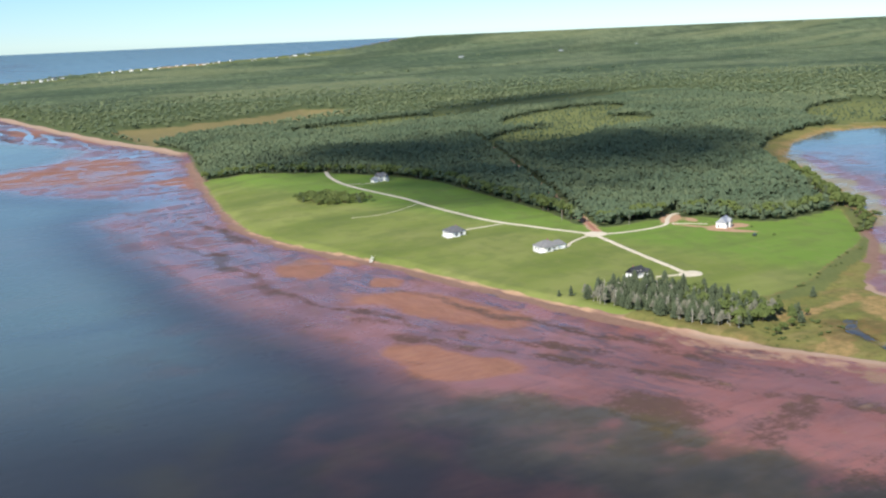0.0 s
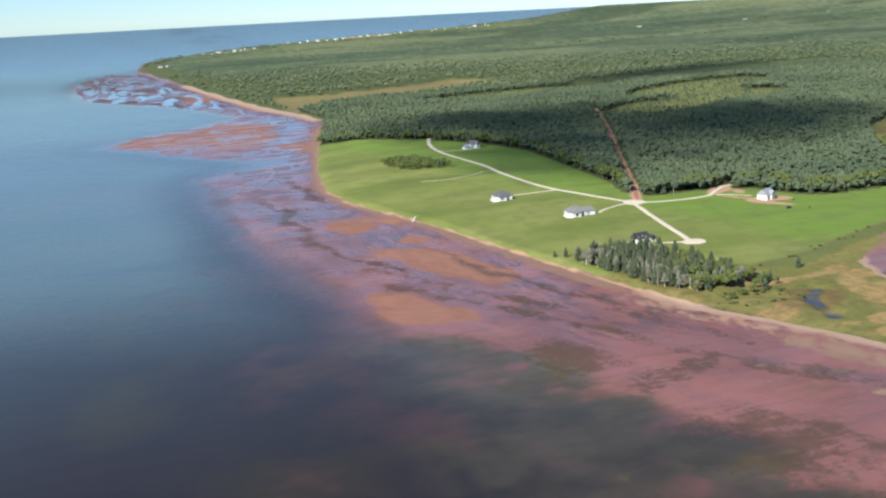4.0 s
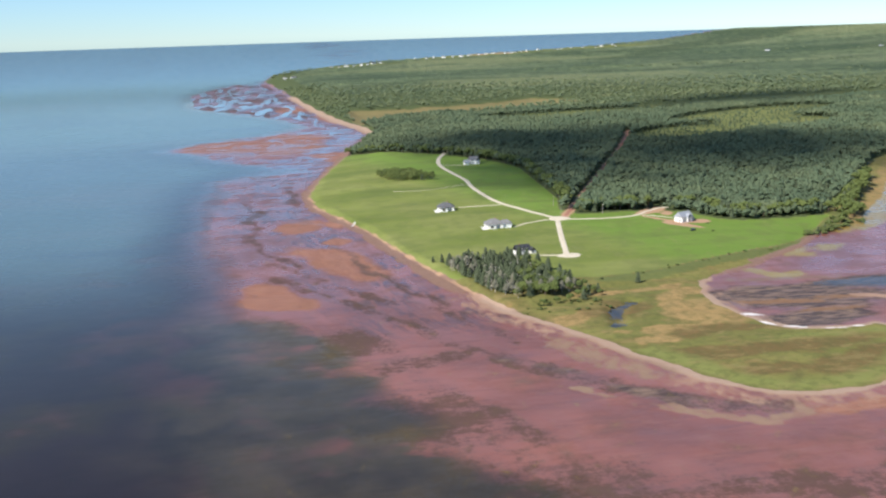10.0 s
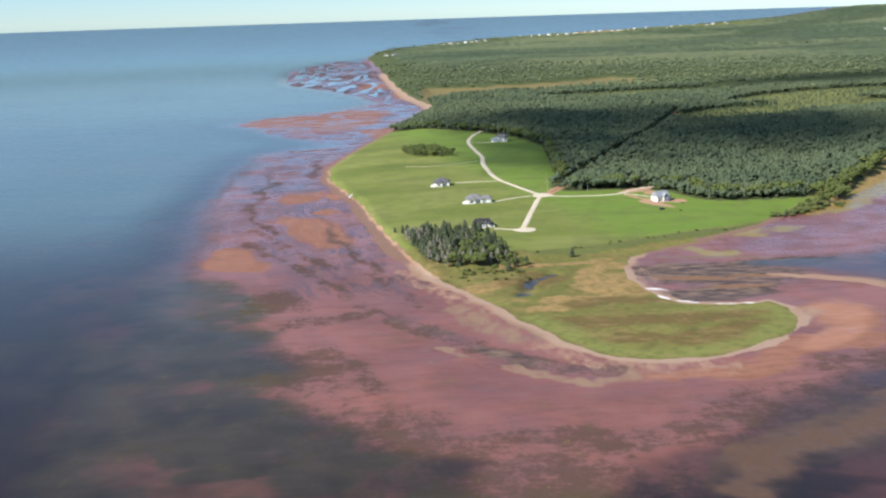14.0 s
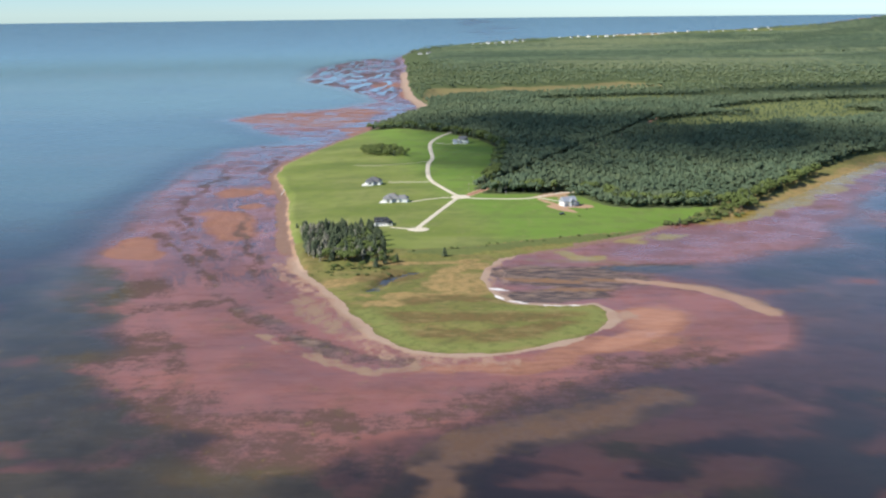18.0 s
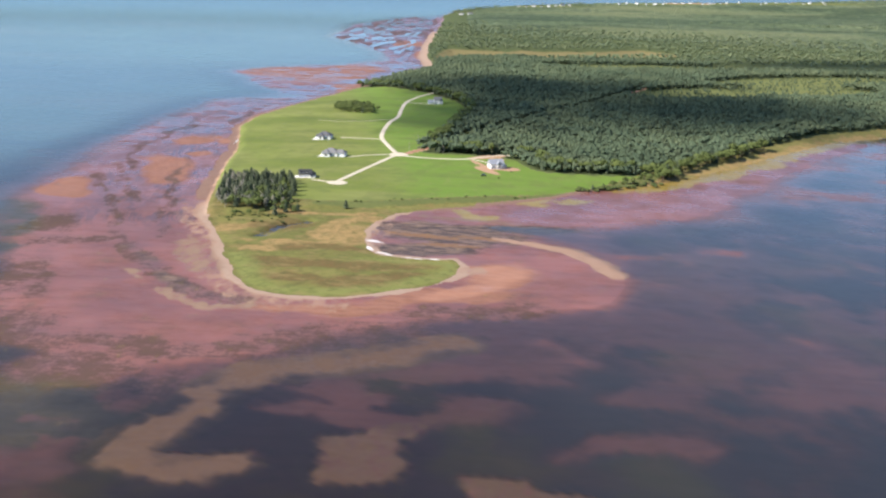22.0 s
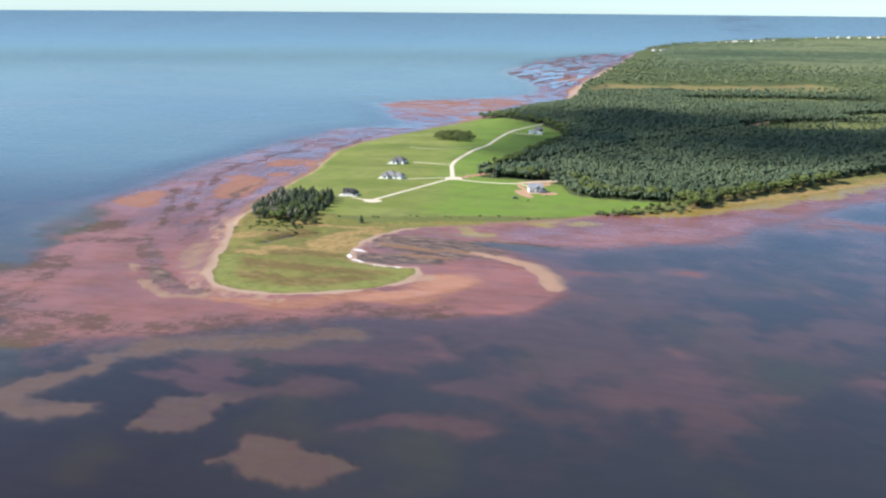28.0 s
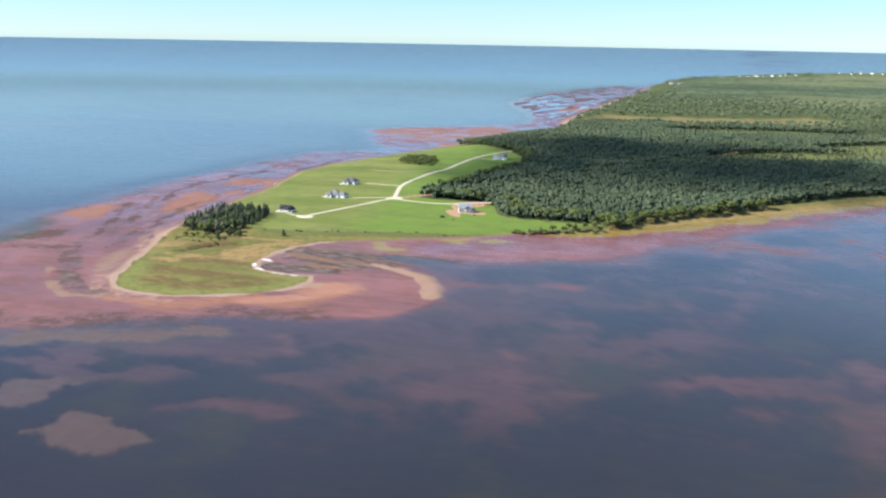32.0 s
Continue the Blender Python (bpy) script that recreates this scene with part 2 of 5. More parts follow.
    lawn = g.mix(g.math("MULTIPLY", g.step(swell_shade, 0.50, 0.66), 0.55), lawn, (0.098, 0.128, 0.036))
    m_lawn = mask("lawn", 0.10, 0.1, n14)
    col = g.mix(m_lawn, col, lawn)
    wood = g.mix(n14, (0.060, 0.082, 0.032), (0.095, 0.115, 0.046))
    wood = g.mix(g.attr("glade"), wood, g.mix(n14, (0.12, 0.15, 0.045), (0.18, 0.18, 0.065)))
    wood = g.mix(mask("fen", 0.2, 0.4), wood, g.mix(n14, (0.14, 0.135, 0.052), (0.235, 0.18, 0.085)))
    m_wood = mask("wood", 0.12, 0.15, n14)
    col = g.mix(m_wood, col, wood)
    m_bare = mask("bare", 0.15, 0.3, n14)
    col = g.mix(m_bare, col, g.mix(n3, (0.33, 0.20, 0.12), (0.46, 0.30, 0.19)))
    dryland = g.math("MAXIMUM", g.math("MAXIMUM", m_marsh, m_lawn), g.math("MAXIMUM", m_wood, m_bare))
    dryland = g.math("MAXIMUM", dryland, g.math("MULTIPLY", g.math("MAXIMUM", m_sand, m_bank), 0.8))
    dryland = g.math("MAXIMUM", dryland, g.math("MULTIPLY", m_dry, 0.55))
    dryland = g.math("MAXIMUM", dryland, g.math("MULTIPLY", g.math("MAXIMUM", weedy, m_peat), 0.6))
    dryland = g.math("MAXIMUM", dryland, g.math("MULTIPLY", g.math("SUBTRACT", 1.0, g.attr("wet")), 0.28))
    film = g.step(g.math("MULTIPLY_ADD", blot, 0.6, g.math("MULTIPLY", streak, 0.4)), 0.43, 0.60)
    dryland = g.math("MULTIPLY", dryland, g.math("SUBTRACT", 1.0, rill))
    film = g.math("MULTIPLY", film, g.math("SUBTRACT", 1.0, rill))
    rough = g.mixf(dryland, g.mixf(film, 0.24, 0.40), 0.95)
    rough = g.mixf(rill, rough, 0.05)
    g.bump(g.math("ADD", n3, g.math("MULTIPLY", fine, 0.3)), 0.12, 0.2)
    return g.base(col, rough, 0, g.mixf(rill, g.mixf(dryland, g.mixf(film, 0.85, 0.45), 0.1), 0.9))


def water_material():
    g = Nodes("sea_water")
    deep = g.attr("deep")
    n90 = g.noise(140, 5, 0.55, g.coords((1, 0.4, 1), 0.3))
    n400 = g.noise(420, 4, 0.5, g.coords((0.6, 1, 1), 0.2))
    turbid_sheen = g.n("ShaderNodeBsdfDiffuse")
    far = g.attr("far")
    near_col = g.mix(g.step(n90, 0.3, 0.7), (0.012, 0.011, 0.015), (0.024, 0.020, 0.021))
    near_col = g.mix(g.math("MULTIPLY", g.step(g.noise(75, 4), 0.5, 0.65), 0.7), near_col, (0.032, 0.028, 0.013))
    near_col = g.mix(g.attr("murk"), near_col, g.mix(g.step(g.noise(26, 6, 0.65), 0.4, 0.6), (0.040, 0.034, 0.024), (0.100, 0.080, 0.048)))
    # far water: pale blue partly stands in for the sky's sheen at low angles
    far_sheen_col = g.mix(g.step(n400, 0.35, 0.65), (0.094, 0.162, 0.204), (0.114, 0.198, 0.224))
    far_sheen_col = g.mix(g.math("MULTIPLY", g.step(n90, 0.5, 0.75), 0.4), far_sheen_col, (0.135, 0.185, 0.22))
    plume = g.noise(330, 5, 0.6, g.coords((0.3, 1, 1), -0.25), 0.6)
    far_sheen_col = g.mix(g.math("MULTIPLY", g.step(plume, 0.50, 0.66), 0.5), far_sheen_col, (0.185, 0.195, 0.225))
    far_sheen_col = g.mix(g.math("MULTIPLY", g.step(plume, 0.48, 0.36), 0.5), far_sheen_col, (0.070, 0.120, 0.185))
    # raised rim: brighter colour makes up for reflection lost to the tilt
    far_sheen_col = g.mix(g.attr("rim"), far_sheen_col, g.mix(n400, (0.128, 0.232, 0.266), (0.146, 0.256, 0.276)))
    g.put(turbid_sheen.inputs[0], g.mix(far, near_col, far_sheen_col))
    clear = g.n("ShaderNodeBsdfTransparent")
    g.put(clear.inputs[0], (0.94, 0.93, 0.91))
    body = g.n("ShaderNodeMixShader")
    cloudy = g.math("MULTIPLY_ADD", g.math("SUBTRACT", n90, 0.5), 0.25, deep, clamp=True)
    g.put(body.inputs[0], g.math("MULTIPLY", cloudy, g.step(deep, 0.0, 0.15)))
    g.t.links.new(clear.outputs[0], body.inputs[1]), g.t.links.new(turbid_sheen.outputs[0], body.inputs[2])
    gloss = g.n("ShaderNodeBsdfGlossy")
    calm = g.math("MULTIPLY", g.attr("film"), g.math("SUBTRACT", 1.0, g.step(deep, 0.3, 0.8)))
    g.put(gloss.inputs["Roughness"], g.mixf(calm, 0.11, 0.03))
    g.put(gloss.inputs["Color"], (1.0, 0.94, 0.84))
    wave = g.noise(4.5, 3, 0.5, g.coords((1, 0.5, 1), 0.5))
    b = g.n("ShaderNodeBump")
    b.inputs["Strength"].default_value, b.inputs["Distance"].default_value = 0.10, 0.3
    g.put(b.inputs["Height"], g.math("MULTIPLY", wave, g.math("MULTIPLY_ADD", calm, -0.85, 1.0)))
    g.t.links.new(b.outputs[0], gloss.inputs["Normal"])
    facing = g.n("ShaderNodeLayerWeight")
    facing.inputs["Blend"].default_value = 0.5
    shine = g.math("MULTIPLY_ADD", g.math("POWER", facing.outputs["Facing"], 4.9), 0.98, 0.02)
    top = g.n("ShaderNodeMixShader")
    shine = g.math("MULTIPLY", shine, g.math("MAXIMUM", g.attr("film"), g.math("MULTIPLY_ADD", g.step(deep, 0.0, 0.35), 0.75, 0.25)))
    # share of gloss held fixed on the tilted rim
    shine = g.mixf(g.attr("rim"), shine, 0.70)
    g.put(top.inputs[0], g.math("MULTIPLY", shine, g.mixf(far, 0.95, 0.66)))
    g.t.links.new(body.outputs[0], top.inputs[1]), g.t.links.new(gloss.outputs[0], top.inputs[2])
    g.t.links.new(top.outputs[0], g.out.inputs[0])
    return g.mat


def leaf_material(name, dark, light, gold=None):
    g = Nodes(name)
    geo = g.n("ShaderNodeNewGeometry")
    isle = geo.outputs["Random Per Island"]
    obj = g.n("ShaderNodeObjectInfo").outputs["Random"]
    wide = g.noise(70, 3)
    vast = g.noise(420, 4)
    col = g.mix(isle, dark, light)
    col = g.mix(0.22, col, light)
    col = g.mix(g.math("MULTIPLY", g.step(wide, 0.42, 0.66), 0.6), col, gold or light)
    col = g.mix(g.math("MULTIPLY", g.step(vast, 0.47, 0.62), 0.5), col, gold or light)
    col = g.mix(g.math("MULTIPLY", g.step(g.noise(190, 4), 0.5, 0.62), 0.55), col, dark)
    col = g.mix(g.math("MULTIPLY", g.step(g.noise(11, 2), 0.4, 0.6), 0.4), col, dark)
    col = g.mix(g.math("MULTIPLY", obj, 0.35), col, dark)
    col = g.mix(g.math("MULTIPLY", g.noise(0.9, 3), 0.35), col, dark)
    g.bump(g.noise(0.6, 3), 0.6, 0.3)
    return g.base(col, 0.8, 0, 0.1)


def plain(name, a, b, size=0.8, rough=0.7, metal=0.0, relief=0.2, spec=0.4):
    g = Nodes(name)
    f = g.math("ADD", g.math("MULTIPLY", g.noise(size, 4), 0.6), g.math("MULTIPLY", g.noise(size * 7, 3), 0.4))
    g.bump(g.noise(size * 0.3, 3), relief, 0.05)
    return g.base(g.mix(g.step(f, 0.3, 0.7), a, b), rough, metal, spec)


def lapped(name, a, b, pitch=0.2, rough=0.6):
    """Boarding or shingle courses: fine level lines with grain."""
    g = Nodes(name)
    w = g.n("ShaderNodeTexWave")
    w.wave_type, w.bands_direction, w.wave_profile = "BANDS", "Z", "SAW"
    w.inputs["Scale"].default_value = 0.314 / pitch
    w.inputs["Distortion"].default_value = 0.3
    g.t.links.new(g.coords(), w.inputs[0])
    col = g.mix(g.noise(1.3, 5), a, b)
    g.bump(w.outputs[1], 0.6, 0.03)
    return g.base(col, rough, 0, 0.3)


M_GROUND, M_WATER = ground_material(), water_material()
M_GRAVEL = plain("pale_gravel", (0.50, 0.44, 0.33), (0.62, 0.55, 0.43), 2.5, 0.95, 0, 0.4, 0.1)
M_REDROAD = plain("red_dirt", (0.27, 0.125, 0.085), (0.42, 0.21, 0.15), 2.5, 0.95, 0, 0.5, 0.1)
M_SPRUCE = leaf_material("spruce_needles", (0.044, 0.060, 0.034), (0.104, 0.124, 0.068))
M_SPRUCE_GREY = leaf_material("weathered_spruce", (0.085, 0.092, 0.062), (0.20, 0.19, 0.14))
M_LEAF = leaf_material("broad_leaves", (0.046, 0.068, 0.022), (0.135, 0.165, 0.048), (0.18, 0.19, 0.060))
M_CANOPY = leaf_material("wood_canopy", (0.055, 0.082, 0.048), (0.112, 0.143, 0.080), (0.152, 0.172, 0.084))
def canopy_material():
    g = Nodes("closed_canopy")
    n18, n90, n500 = g.noise(18, 4), g.noise(90, 5), g.noise(520, 5)
    # base tones lightened and blued to put distance haze into the canopy's colour
    col = g.mix(g.step(n18, 0.35, 0.65), (0.085, 0.118, 0.064), (0.155, 0.190, 0.098))
    col = g.mix(g.math("MULTIPLY", g.step(n90, 0.45, 0.6), 0.6), col, (0.080, 0.105, 0.055))
    col = g.mix(g.math("MULTIPLY", g.step(n500, 0.48, 0.62), 0.5), col, (0.185, 0.205, 0.110))
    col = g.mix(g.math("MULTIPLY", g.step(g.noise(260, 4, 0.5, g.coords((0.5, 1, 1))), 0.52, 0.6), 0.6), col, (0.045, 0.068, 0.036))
    # dark flecks paint shade into gaps between treetops; the noise also feeds the bump
    crown_shade = g.noise(20, 6, 0.7, g.coords((1, 0.35, 1)))
    col = g.mix(g.math("MULTIPLY", g.step(crown_shade, 0.47, 0.60), 0.6), col, (0.042, 0.064, 0.040))
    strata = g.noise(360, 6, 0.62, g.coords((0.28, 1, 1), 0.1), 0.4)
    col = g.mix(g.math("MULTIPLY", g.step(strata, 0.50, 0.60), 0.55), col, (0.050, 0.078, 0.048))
    col = g.mix(g.math("MULTIPLY", g.step(strata, 0.44, 0.36), 0.5), col, (0.200, 0.215, 0.105))
    g.bump(g.math("ADD", n18, crown_shade), 1.0, 7.0)
    return g.base(col, 0.9, 0, 0.05)


M_CLOSED = canopy_material()
# paler, bluer leaves for the far woods: air haze put into the colour
M_FAR_HAZY = leaf_material("hazy_far_leaves", (0.074, 0.104, 0.058), (0.158, 0.190, 0.096), (0.205, 0.222, 0.108))
M_BUSH = leaf_material("bush_leaves", (0.05, 0.07, 0.024), (0.13, 0.15, 0.05))
M_BARK = plain("bark", (0.09, 0.065, 0.045), (0.17, 0.13, 0.10), 0.5, 0.9, 0, 0.6)
M_DEAD = plain("bleached_wood", (0.33, 0.30, 0.25), (0.55, 0.51, 0.44), 0.5, 0.85, 0, 0.5)
M_WALL = lapped("white_boarding", (0.72, 0.71, 0.67), (0.81, 0.80, 0.76), 0.18)
M_GREYWALL = lapped("grey_boarding", (0.36, 0.37, 0.38), (0.48, 0.49, 0.50), 0.18)
M_STONE = plain("pale_terrace", (0.62, 0.60, 0.55), (0.76, 0.74, 0.70), 1.0, 0.85)
M_ROOF_DARK = lapped("dark_shingles", (0.028, 0.029, 0.034), (0.055, 0.057, 0.064), 0.28, 0.8)
M_ROOF_GREY = lapped("grey_shingles", (0.15, 0.15, 0.15), (0.225, 0.222, 0.215), 0.28, 0.8)
M_ROOF_SLATE = lapped("slate_shingles", (0.085, 0.087, 0.092), (0.135, 0.136, 0.140), 0.28, 0.8)
M_ROOF_PALE = lapped("pale_metal_roof", (0.26, 0.275, 0.30), (0.34, 0.355, 0.385), 0.4, 0.45)
M_GLASS = plain("window_glass", (0.02, 0.025, 0.03), (0.045, 0.05, 0.06), 2, 0.08, 0, 0.0, 0.8)
M_TRIM = plain("white_trim", (0.76, 0.76, 0.75), (0.82, 0.82, 0.81), 1, 0.5)
M_DOOR = plain("grey_door", (0.18, 0.19, 0.21), (0.26, 0.27, 0.29), 1, 0.5)
M_BRICK = plain("red_brick", (0.22, 0.10, 0.075), (0.32, 0.16, 0.12), 0.3, 0.9)
M_POLE = plain("weathered_pole", (0.22, 0.19, 0.16), (0.36, 0.32, 0.28), 0.5, 0.9)
M_STEEL = plain("dark_paint", (0.03, 0.03, 0.035), (0.06, 0.06, 0.065), 1, 0.4)


# ---- the plan ----
# True places in metres; the junction of the gravel roads lies near (2, 140).
LAND = [(-92, -86), (-104, -40), (-117, 22), (-130, 90), (-139, 150), (-156, 215), (-171, 270), (-174, 340), (-158, 440), (-121, 605), (-86, 760), (-50, 890),
        (-56, 1000), (-82, 1150), (-106, 1430), (-136, 1940), (-158, 2300), (-195, 2850), (-165, 3400), (40, 4050), (350, 4650), (650, 5050), (1120, 5560), (2000, 6600), (3300, 8600),
        (12000, 26000), (30000, 26000), (30000, -4000), (3000, -4000), (1500, -600), (1000, 0), (740, 200), (760, 360), (710, 440), (630, 455), (520, 410), (420, 335), (340, 235), (285, 160), (240, 110),
        (205, 66), (165, 52), (130, 16), (90, -12), (50, -30), (20, -42), (-15, -52), (-45, -66), (-75, -84)]
SPIT = [(-94, -60), (-88, -90), (-74, -120), (-60, -152), (-50, -178), (-40, -200), (-30, -219), (-19, -231), (-3, -236), (16, -236), (31, -231), (46, -222),
        (60, -212), (72, -199), (78, -186), (78, -171), (73, -158), (62, -160), (46, -160), (32, -156), (23, -144), (18, -125), (15, -104), (18, -80),
        (28, -58), (52, -40), (80, -22), (60, -5), (0, -30), (-60, -50)]
FIELD = [(-127, 600), (-165, 440), (-180, 340), (-176, 268), (-160, 212), (-143, 148), (-133, 88), (-118, 30), (-106, -18), (-60, -30), (-46, -36), (-27, -40),
         (-8, -38), (16, -31), (43, -17), (70, -6), (110, 12), (136, 28), (165, 58), (185, 80), (202, 96), (160, 92), (127, 91), (115, 102), (100, 139), (60, 150), (22, 152),
         (14, 175), (27, 222), (32, 289), (44, 411), (27, 482), (-14, 552), (-68, 600), (-115, 628)]
MUD = [(-255, 480), (-259, 300), (-256, 168), (-246, 90), (-233, 0), (-226, -60), (-200, -100), (-190, -135), (-170, -200), (-156, -252), (-134, -300), (-108, -336),
       (-84, -352), (-64, -358), (-50, -348), (-32, -326), (1, -307), (21, -285), (44, -266), (78, -250), (100, -241), (134, -235), (152, -216), (162, -190),
       (163, -170), (150, -142), (130, -112), (112, -98), (100, -84), (136, -70), (175, -54), (217, -30), (248, 10), (287, 75), (334, 160), (369, 235), (440, 330), (300, 300),
       (100, 100), (0, 100), (-100, 300), (-120, 600)]
FLATS = [(-250, 470), (-195, 560), (-242, 630), (-290, 735), (-350, 810), (-300, 885), (-190, 985), (-130, 1060), (-170, 1240), (-270, 1480), (-350, 1640), (-385, 2150), (-300, 2700),
         (-150, 2800), (-90, 2300), (-60, 1500), (0, 900), (-90, 500)]
CHANNEL = [(200, -70), (150, -84), (112, -82), (78, -78), (50, -80), (34, -100), (30, -122)]
CUT = [(8, 142), (34, 194), (93, 320), (182, 505), (268, 700)]
BAR = [(84, -285), (58, -304), (31, -319), (8, -330), (-3, -346), (-6, -374), (-16, -390), (-17, -405), (0, -415), (17, -407)]
RIDGE = [(-96, -203), (-81, -220), (-61, -240), (-44, -253), (-28, -257), (-17, -252)]
LIP = [(96, -106), (116, -114), (139, -126), (150, -143), (158, -156), (161, -170)]
TROUGH = [(-112, -160), (-98, -176), (-80, -203), (-62, -224), (-42, -240), (-24, -247)]
FLANK = [(-82, -146), (-77, -160), (-68, -180), (-58, -198)]
BANDS = [[(-214, 32), (-186, -14), (-162, -66), (-140, -105), (-122, -150)], [(-236, 72), (-214, 74), (-192, 34), (-170, -8), (-150, -48)], [(-150, 30), (-136, -20), (-122, -66), (-112, -104), (-98, -140)], [(-168, -120), (-152, -170), (-132, -215), (-122, -250)]]
POOL = [(-47, -126), (-42, -114), (-36, -97), (-24, -87)]
SHORE = [(-158, 2300), (-106, 1430), (-56, 1000), (-50, 890), (-86, 760), (-121, 605), (-158, 440), (-174, 340), (-168, 260), (-139, 150), (-117, 22), (-92, -86), (-60, -152),
         (-30, -219), (-3, -236), (31, -231), (60, -212), (78, -186), (73, -158), (40, -158), (20, -130), (18, -80), (52, -40), (130, 16), (205, 66), (285, 160), (420, 335)]
VR = random.Random(4)
SPOTS = [(70 + 34 * k, 3800 + 40 * k + VR.uniform(-60, 60)) for k in range(8)] + [(540 + 52 * k, 4640 + 54 * k + VR.uniform(-120, 120)) for k in range(16)]
SPOTS += [(1450 + 90 * k, 5650 + 90 * k + VR.uniform(-150, 150)) for k in range(9)] + [(-128, 2790), (-100, 2830), (30, 2870), (90, 3330), (160, 3420), (2680, 3930), (2060, 3840), (1320, 3560), (3300, 4300), (3420, 4280)]
EYE = np.array((-50.0, -650.0))
NEAR, SPAN, HIGH = 3000.0, 1750.0, 150.0


def true_far(r):
    """The true distance of what stands at the distance r: past NEAR the ground is drawn together and raised, so that it keeps its height in the view."""
    e = np.maximum(r - NEAR, 0)
    return np.where(r > NEAR, NEAR + e / (1 - np.minimum(e / SPAN, 0.97)), r)


def stand(x, y):
    """Where a true place far off stands: its x, y, height and size."""
    o = np.array((x, y)) - EYE
    d = np.hypot(*o)
    r = d if d < NEAR else NEAR + (d - NEAR) / (1 + (d - NEAR) / SPAN)
    return (*(EYE + o * r / d), HIGH * (1 - r / d), r / d)


def inside(poly, X, Y):
    """Distance to the outline of a closed polygon, positive within it."""
    pts = np.array(poly, float)
    best, odd = np.full(X.shape, 1e18), np.zeros(X.shape, bool)
    for (ax, ay), (bx, by) in zip(pts, np.roll(pts, -1, 0)):
        ex, ey = bx - ax, by - ay
        u = np.clip(((X - ax) * ex + (Y - ay) * ey) / (ex * ex + ey * ey), 0, 1)
        best = np.minimum(best, (X - ax - u * ex) ** 2 + (Y - ay - u * ey) ** 2)
        cross = ((ay > Y) != (by > Y)) & (X < ex * (Y - ay) / (ey if ey else 1e-9) + ax)
        odd ^= cross
    return np.where(odd, 1, -1) * np.sqrt(best)


def along(line, X, Y):
    """Distance to an open line."""
    best = np.full(X.shape, 1e18)
    for (ax, ay), (bx, by) in zip(line, line[1:]):
        ex, ey = bx - ax, by - ay
        u = np.clip(((X - ax) * ex + (Y - ay) * ey) / (ex * ex + ey * ey), 0, 1)
        best = np.minimum(best, (X - ax - u * ex) ** 2 + (Y - ay - u * ey) ** 2)
    return np.sqrt(best)


def shore_run(X, Y):
    """The distance to the shoreline and how far along it."""
    best, run, done = np.full(X.shape, 1e18), np.zeros(X.shape), 0.0
    for (ax, ay), (bx, by) in zip(SHORE, SHORE[1:]):
        ex, ey = bx - ax, by - ay
        ln = math.hypot(ex, ey)
        u = np.clip(((X - ax) * ex + (Y - ay) * ey) / (ln * ln), 0, 1)
        d = (X - ax - u * ex) ** 2 + (Y - ay - u * ey) ** 2
        run = np.where(d < best, done + u * ln, run)
        best = np.minimum(best, d)
        done += ln
    return np.sqrt(best), run


def ss(v, lo, hi):
    t = np.clip((v - lo) / (hi - lo), 0, 1)
    return t * t * (3 - 2 * t)


def hashed(i, j, seed):
    h = (i.astype(np.int64) * 374761393 + j.astype(np.int64) * 668265263 + seed * 1442695041) & 0x7FFFFFFF
    h = ((h ^ (h >> 13)) * 1274126177) & 0x7FFFFFFF
    return ((h ^ (h >> 16)) & 0xFFFF) / 65535.0


def grain(X, Y, size, seed=0, octaves=3):
    """Soft noise of 0 to 1."""
    total, amp, norm = 0.0, 1.0, 0.0
    for o in range(octaves):
        u, v = X / size + 17.3 * o, Y / size - 9.1 * o
        i, j = np.floor(u), np.floor(v)
        a, b = u - i, v - j
        a, b = a * a * (3 - 2 * a), b * b * (3 - 2 * b)
        k = seed + 31 * o
        n = (hashed(i, j, k) * (1 - a) + hashed(i + 1, j, k) * a) * (1 - b) + (hashed(i, j + 1, k) * (1 - a) + hashed(i + 1, j + 1, k) * a) * b
        total, norm = total + amp * n, norm + amp
        amp, size = amp * 0.5, size * 0.47
    return total / norm


def ovals(X, Y, rows):
    """The union of soft ellipses: x, y, half length, half width, turn in degrees."""
    best = np.zeros(X.shape)
    for x, y, a, b, turn in rows:
        c, s = math.cos(radians(turn)), math.sin(radians(turn))
        u, v = ((X - x) * c + (Y - y) * s) / a, ((Y - y) * c - (X - x) * s) / b
        best = np.maximum(best, 1 - ss(np.sqrt(u * u + v * v), 0.45, 1.55))
    return best


FEN = [(-62, 1030), (-60, 1200), (-54, 1290), (60, 1285), (200, 1330), (330, 1420), (420, 1300), (300, 1230), (140, 1120), (20, 1060)]


# brown sandbanks just under the water, and dimmer ones deeper down
SANDS = [(56, -399, 19, 25, 10), (64, -378, 16, 9, 40), (119, -421, 30, 20, 0), (134, -412, 16, 9, -20), (0, -409, 17, 9, 10)]
PATCHES = [(58, -326, 40, 22, 30), (84, -352, 28, 20, 30), (60, -356, 22, 14, 10), (100, -300, 34, 20, 25), (30, -352, 20, 12, 20), (215, -150, 56, 26, 20), (190, -270, 40, 34, 40), (155, -245, 30, 20, 20), (170, -322, 34, 12, 20), (152, -378, 24, 8, 10), (105, -268, 34, 12, 15),
           (292, -214, 60, 22, 30), (196, -196, 44, 22, 20), (353, -256, 46, 14, 25), (240, -320, 44, 12, 20), (-48, -417, 22, 11, 5), (-75, -424, 18, 8, 0), (-80, -386, 24, 10, 5), (-104, -365, 24, 12, -10), (-20, -445, 16, 7, 0)]
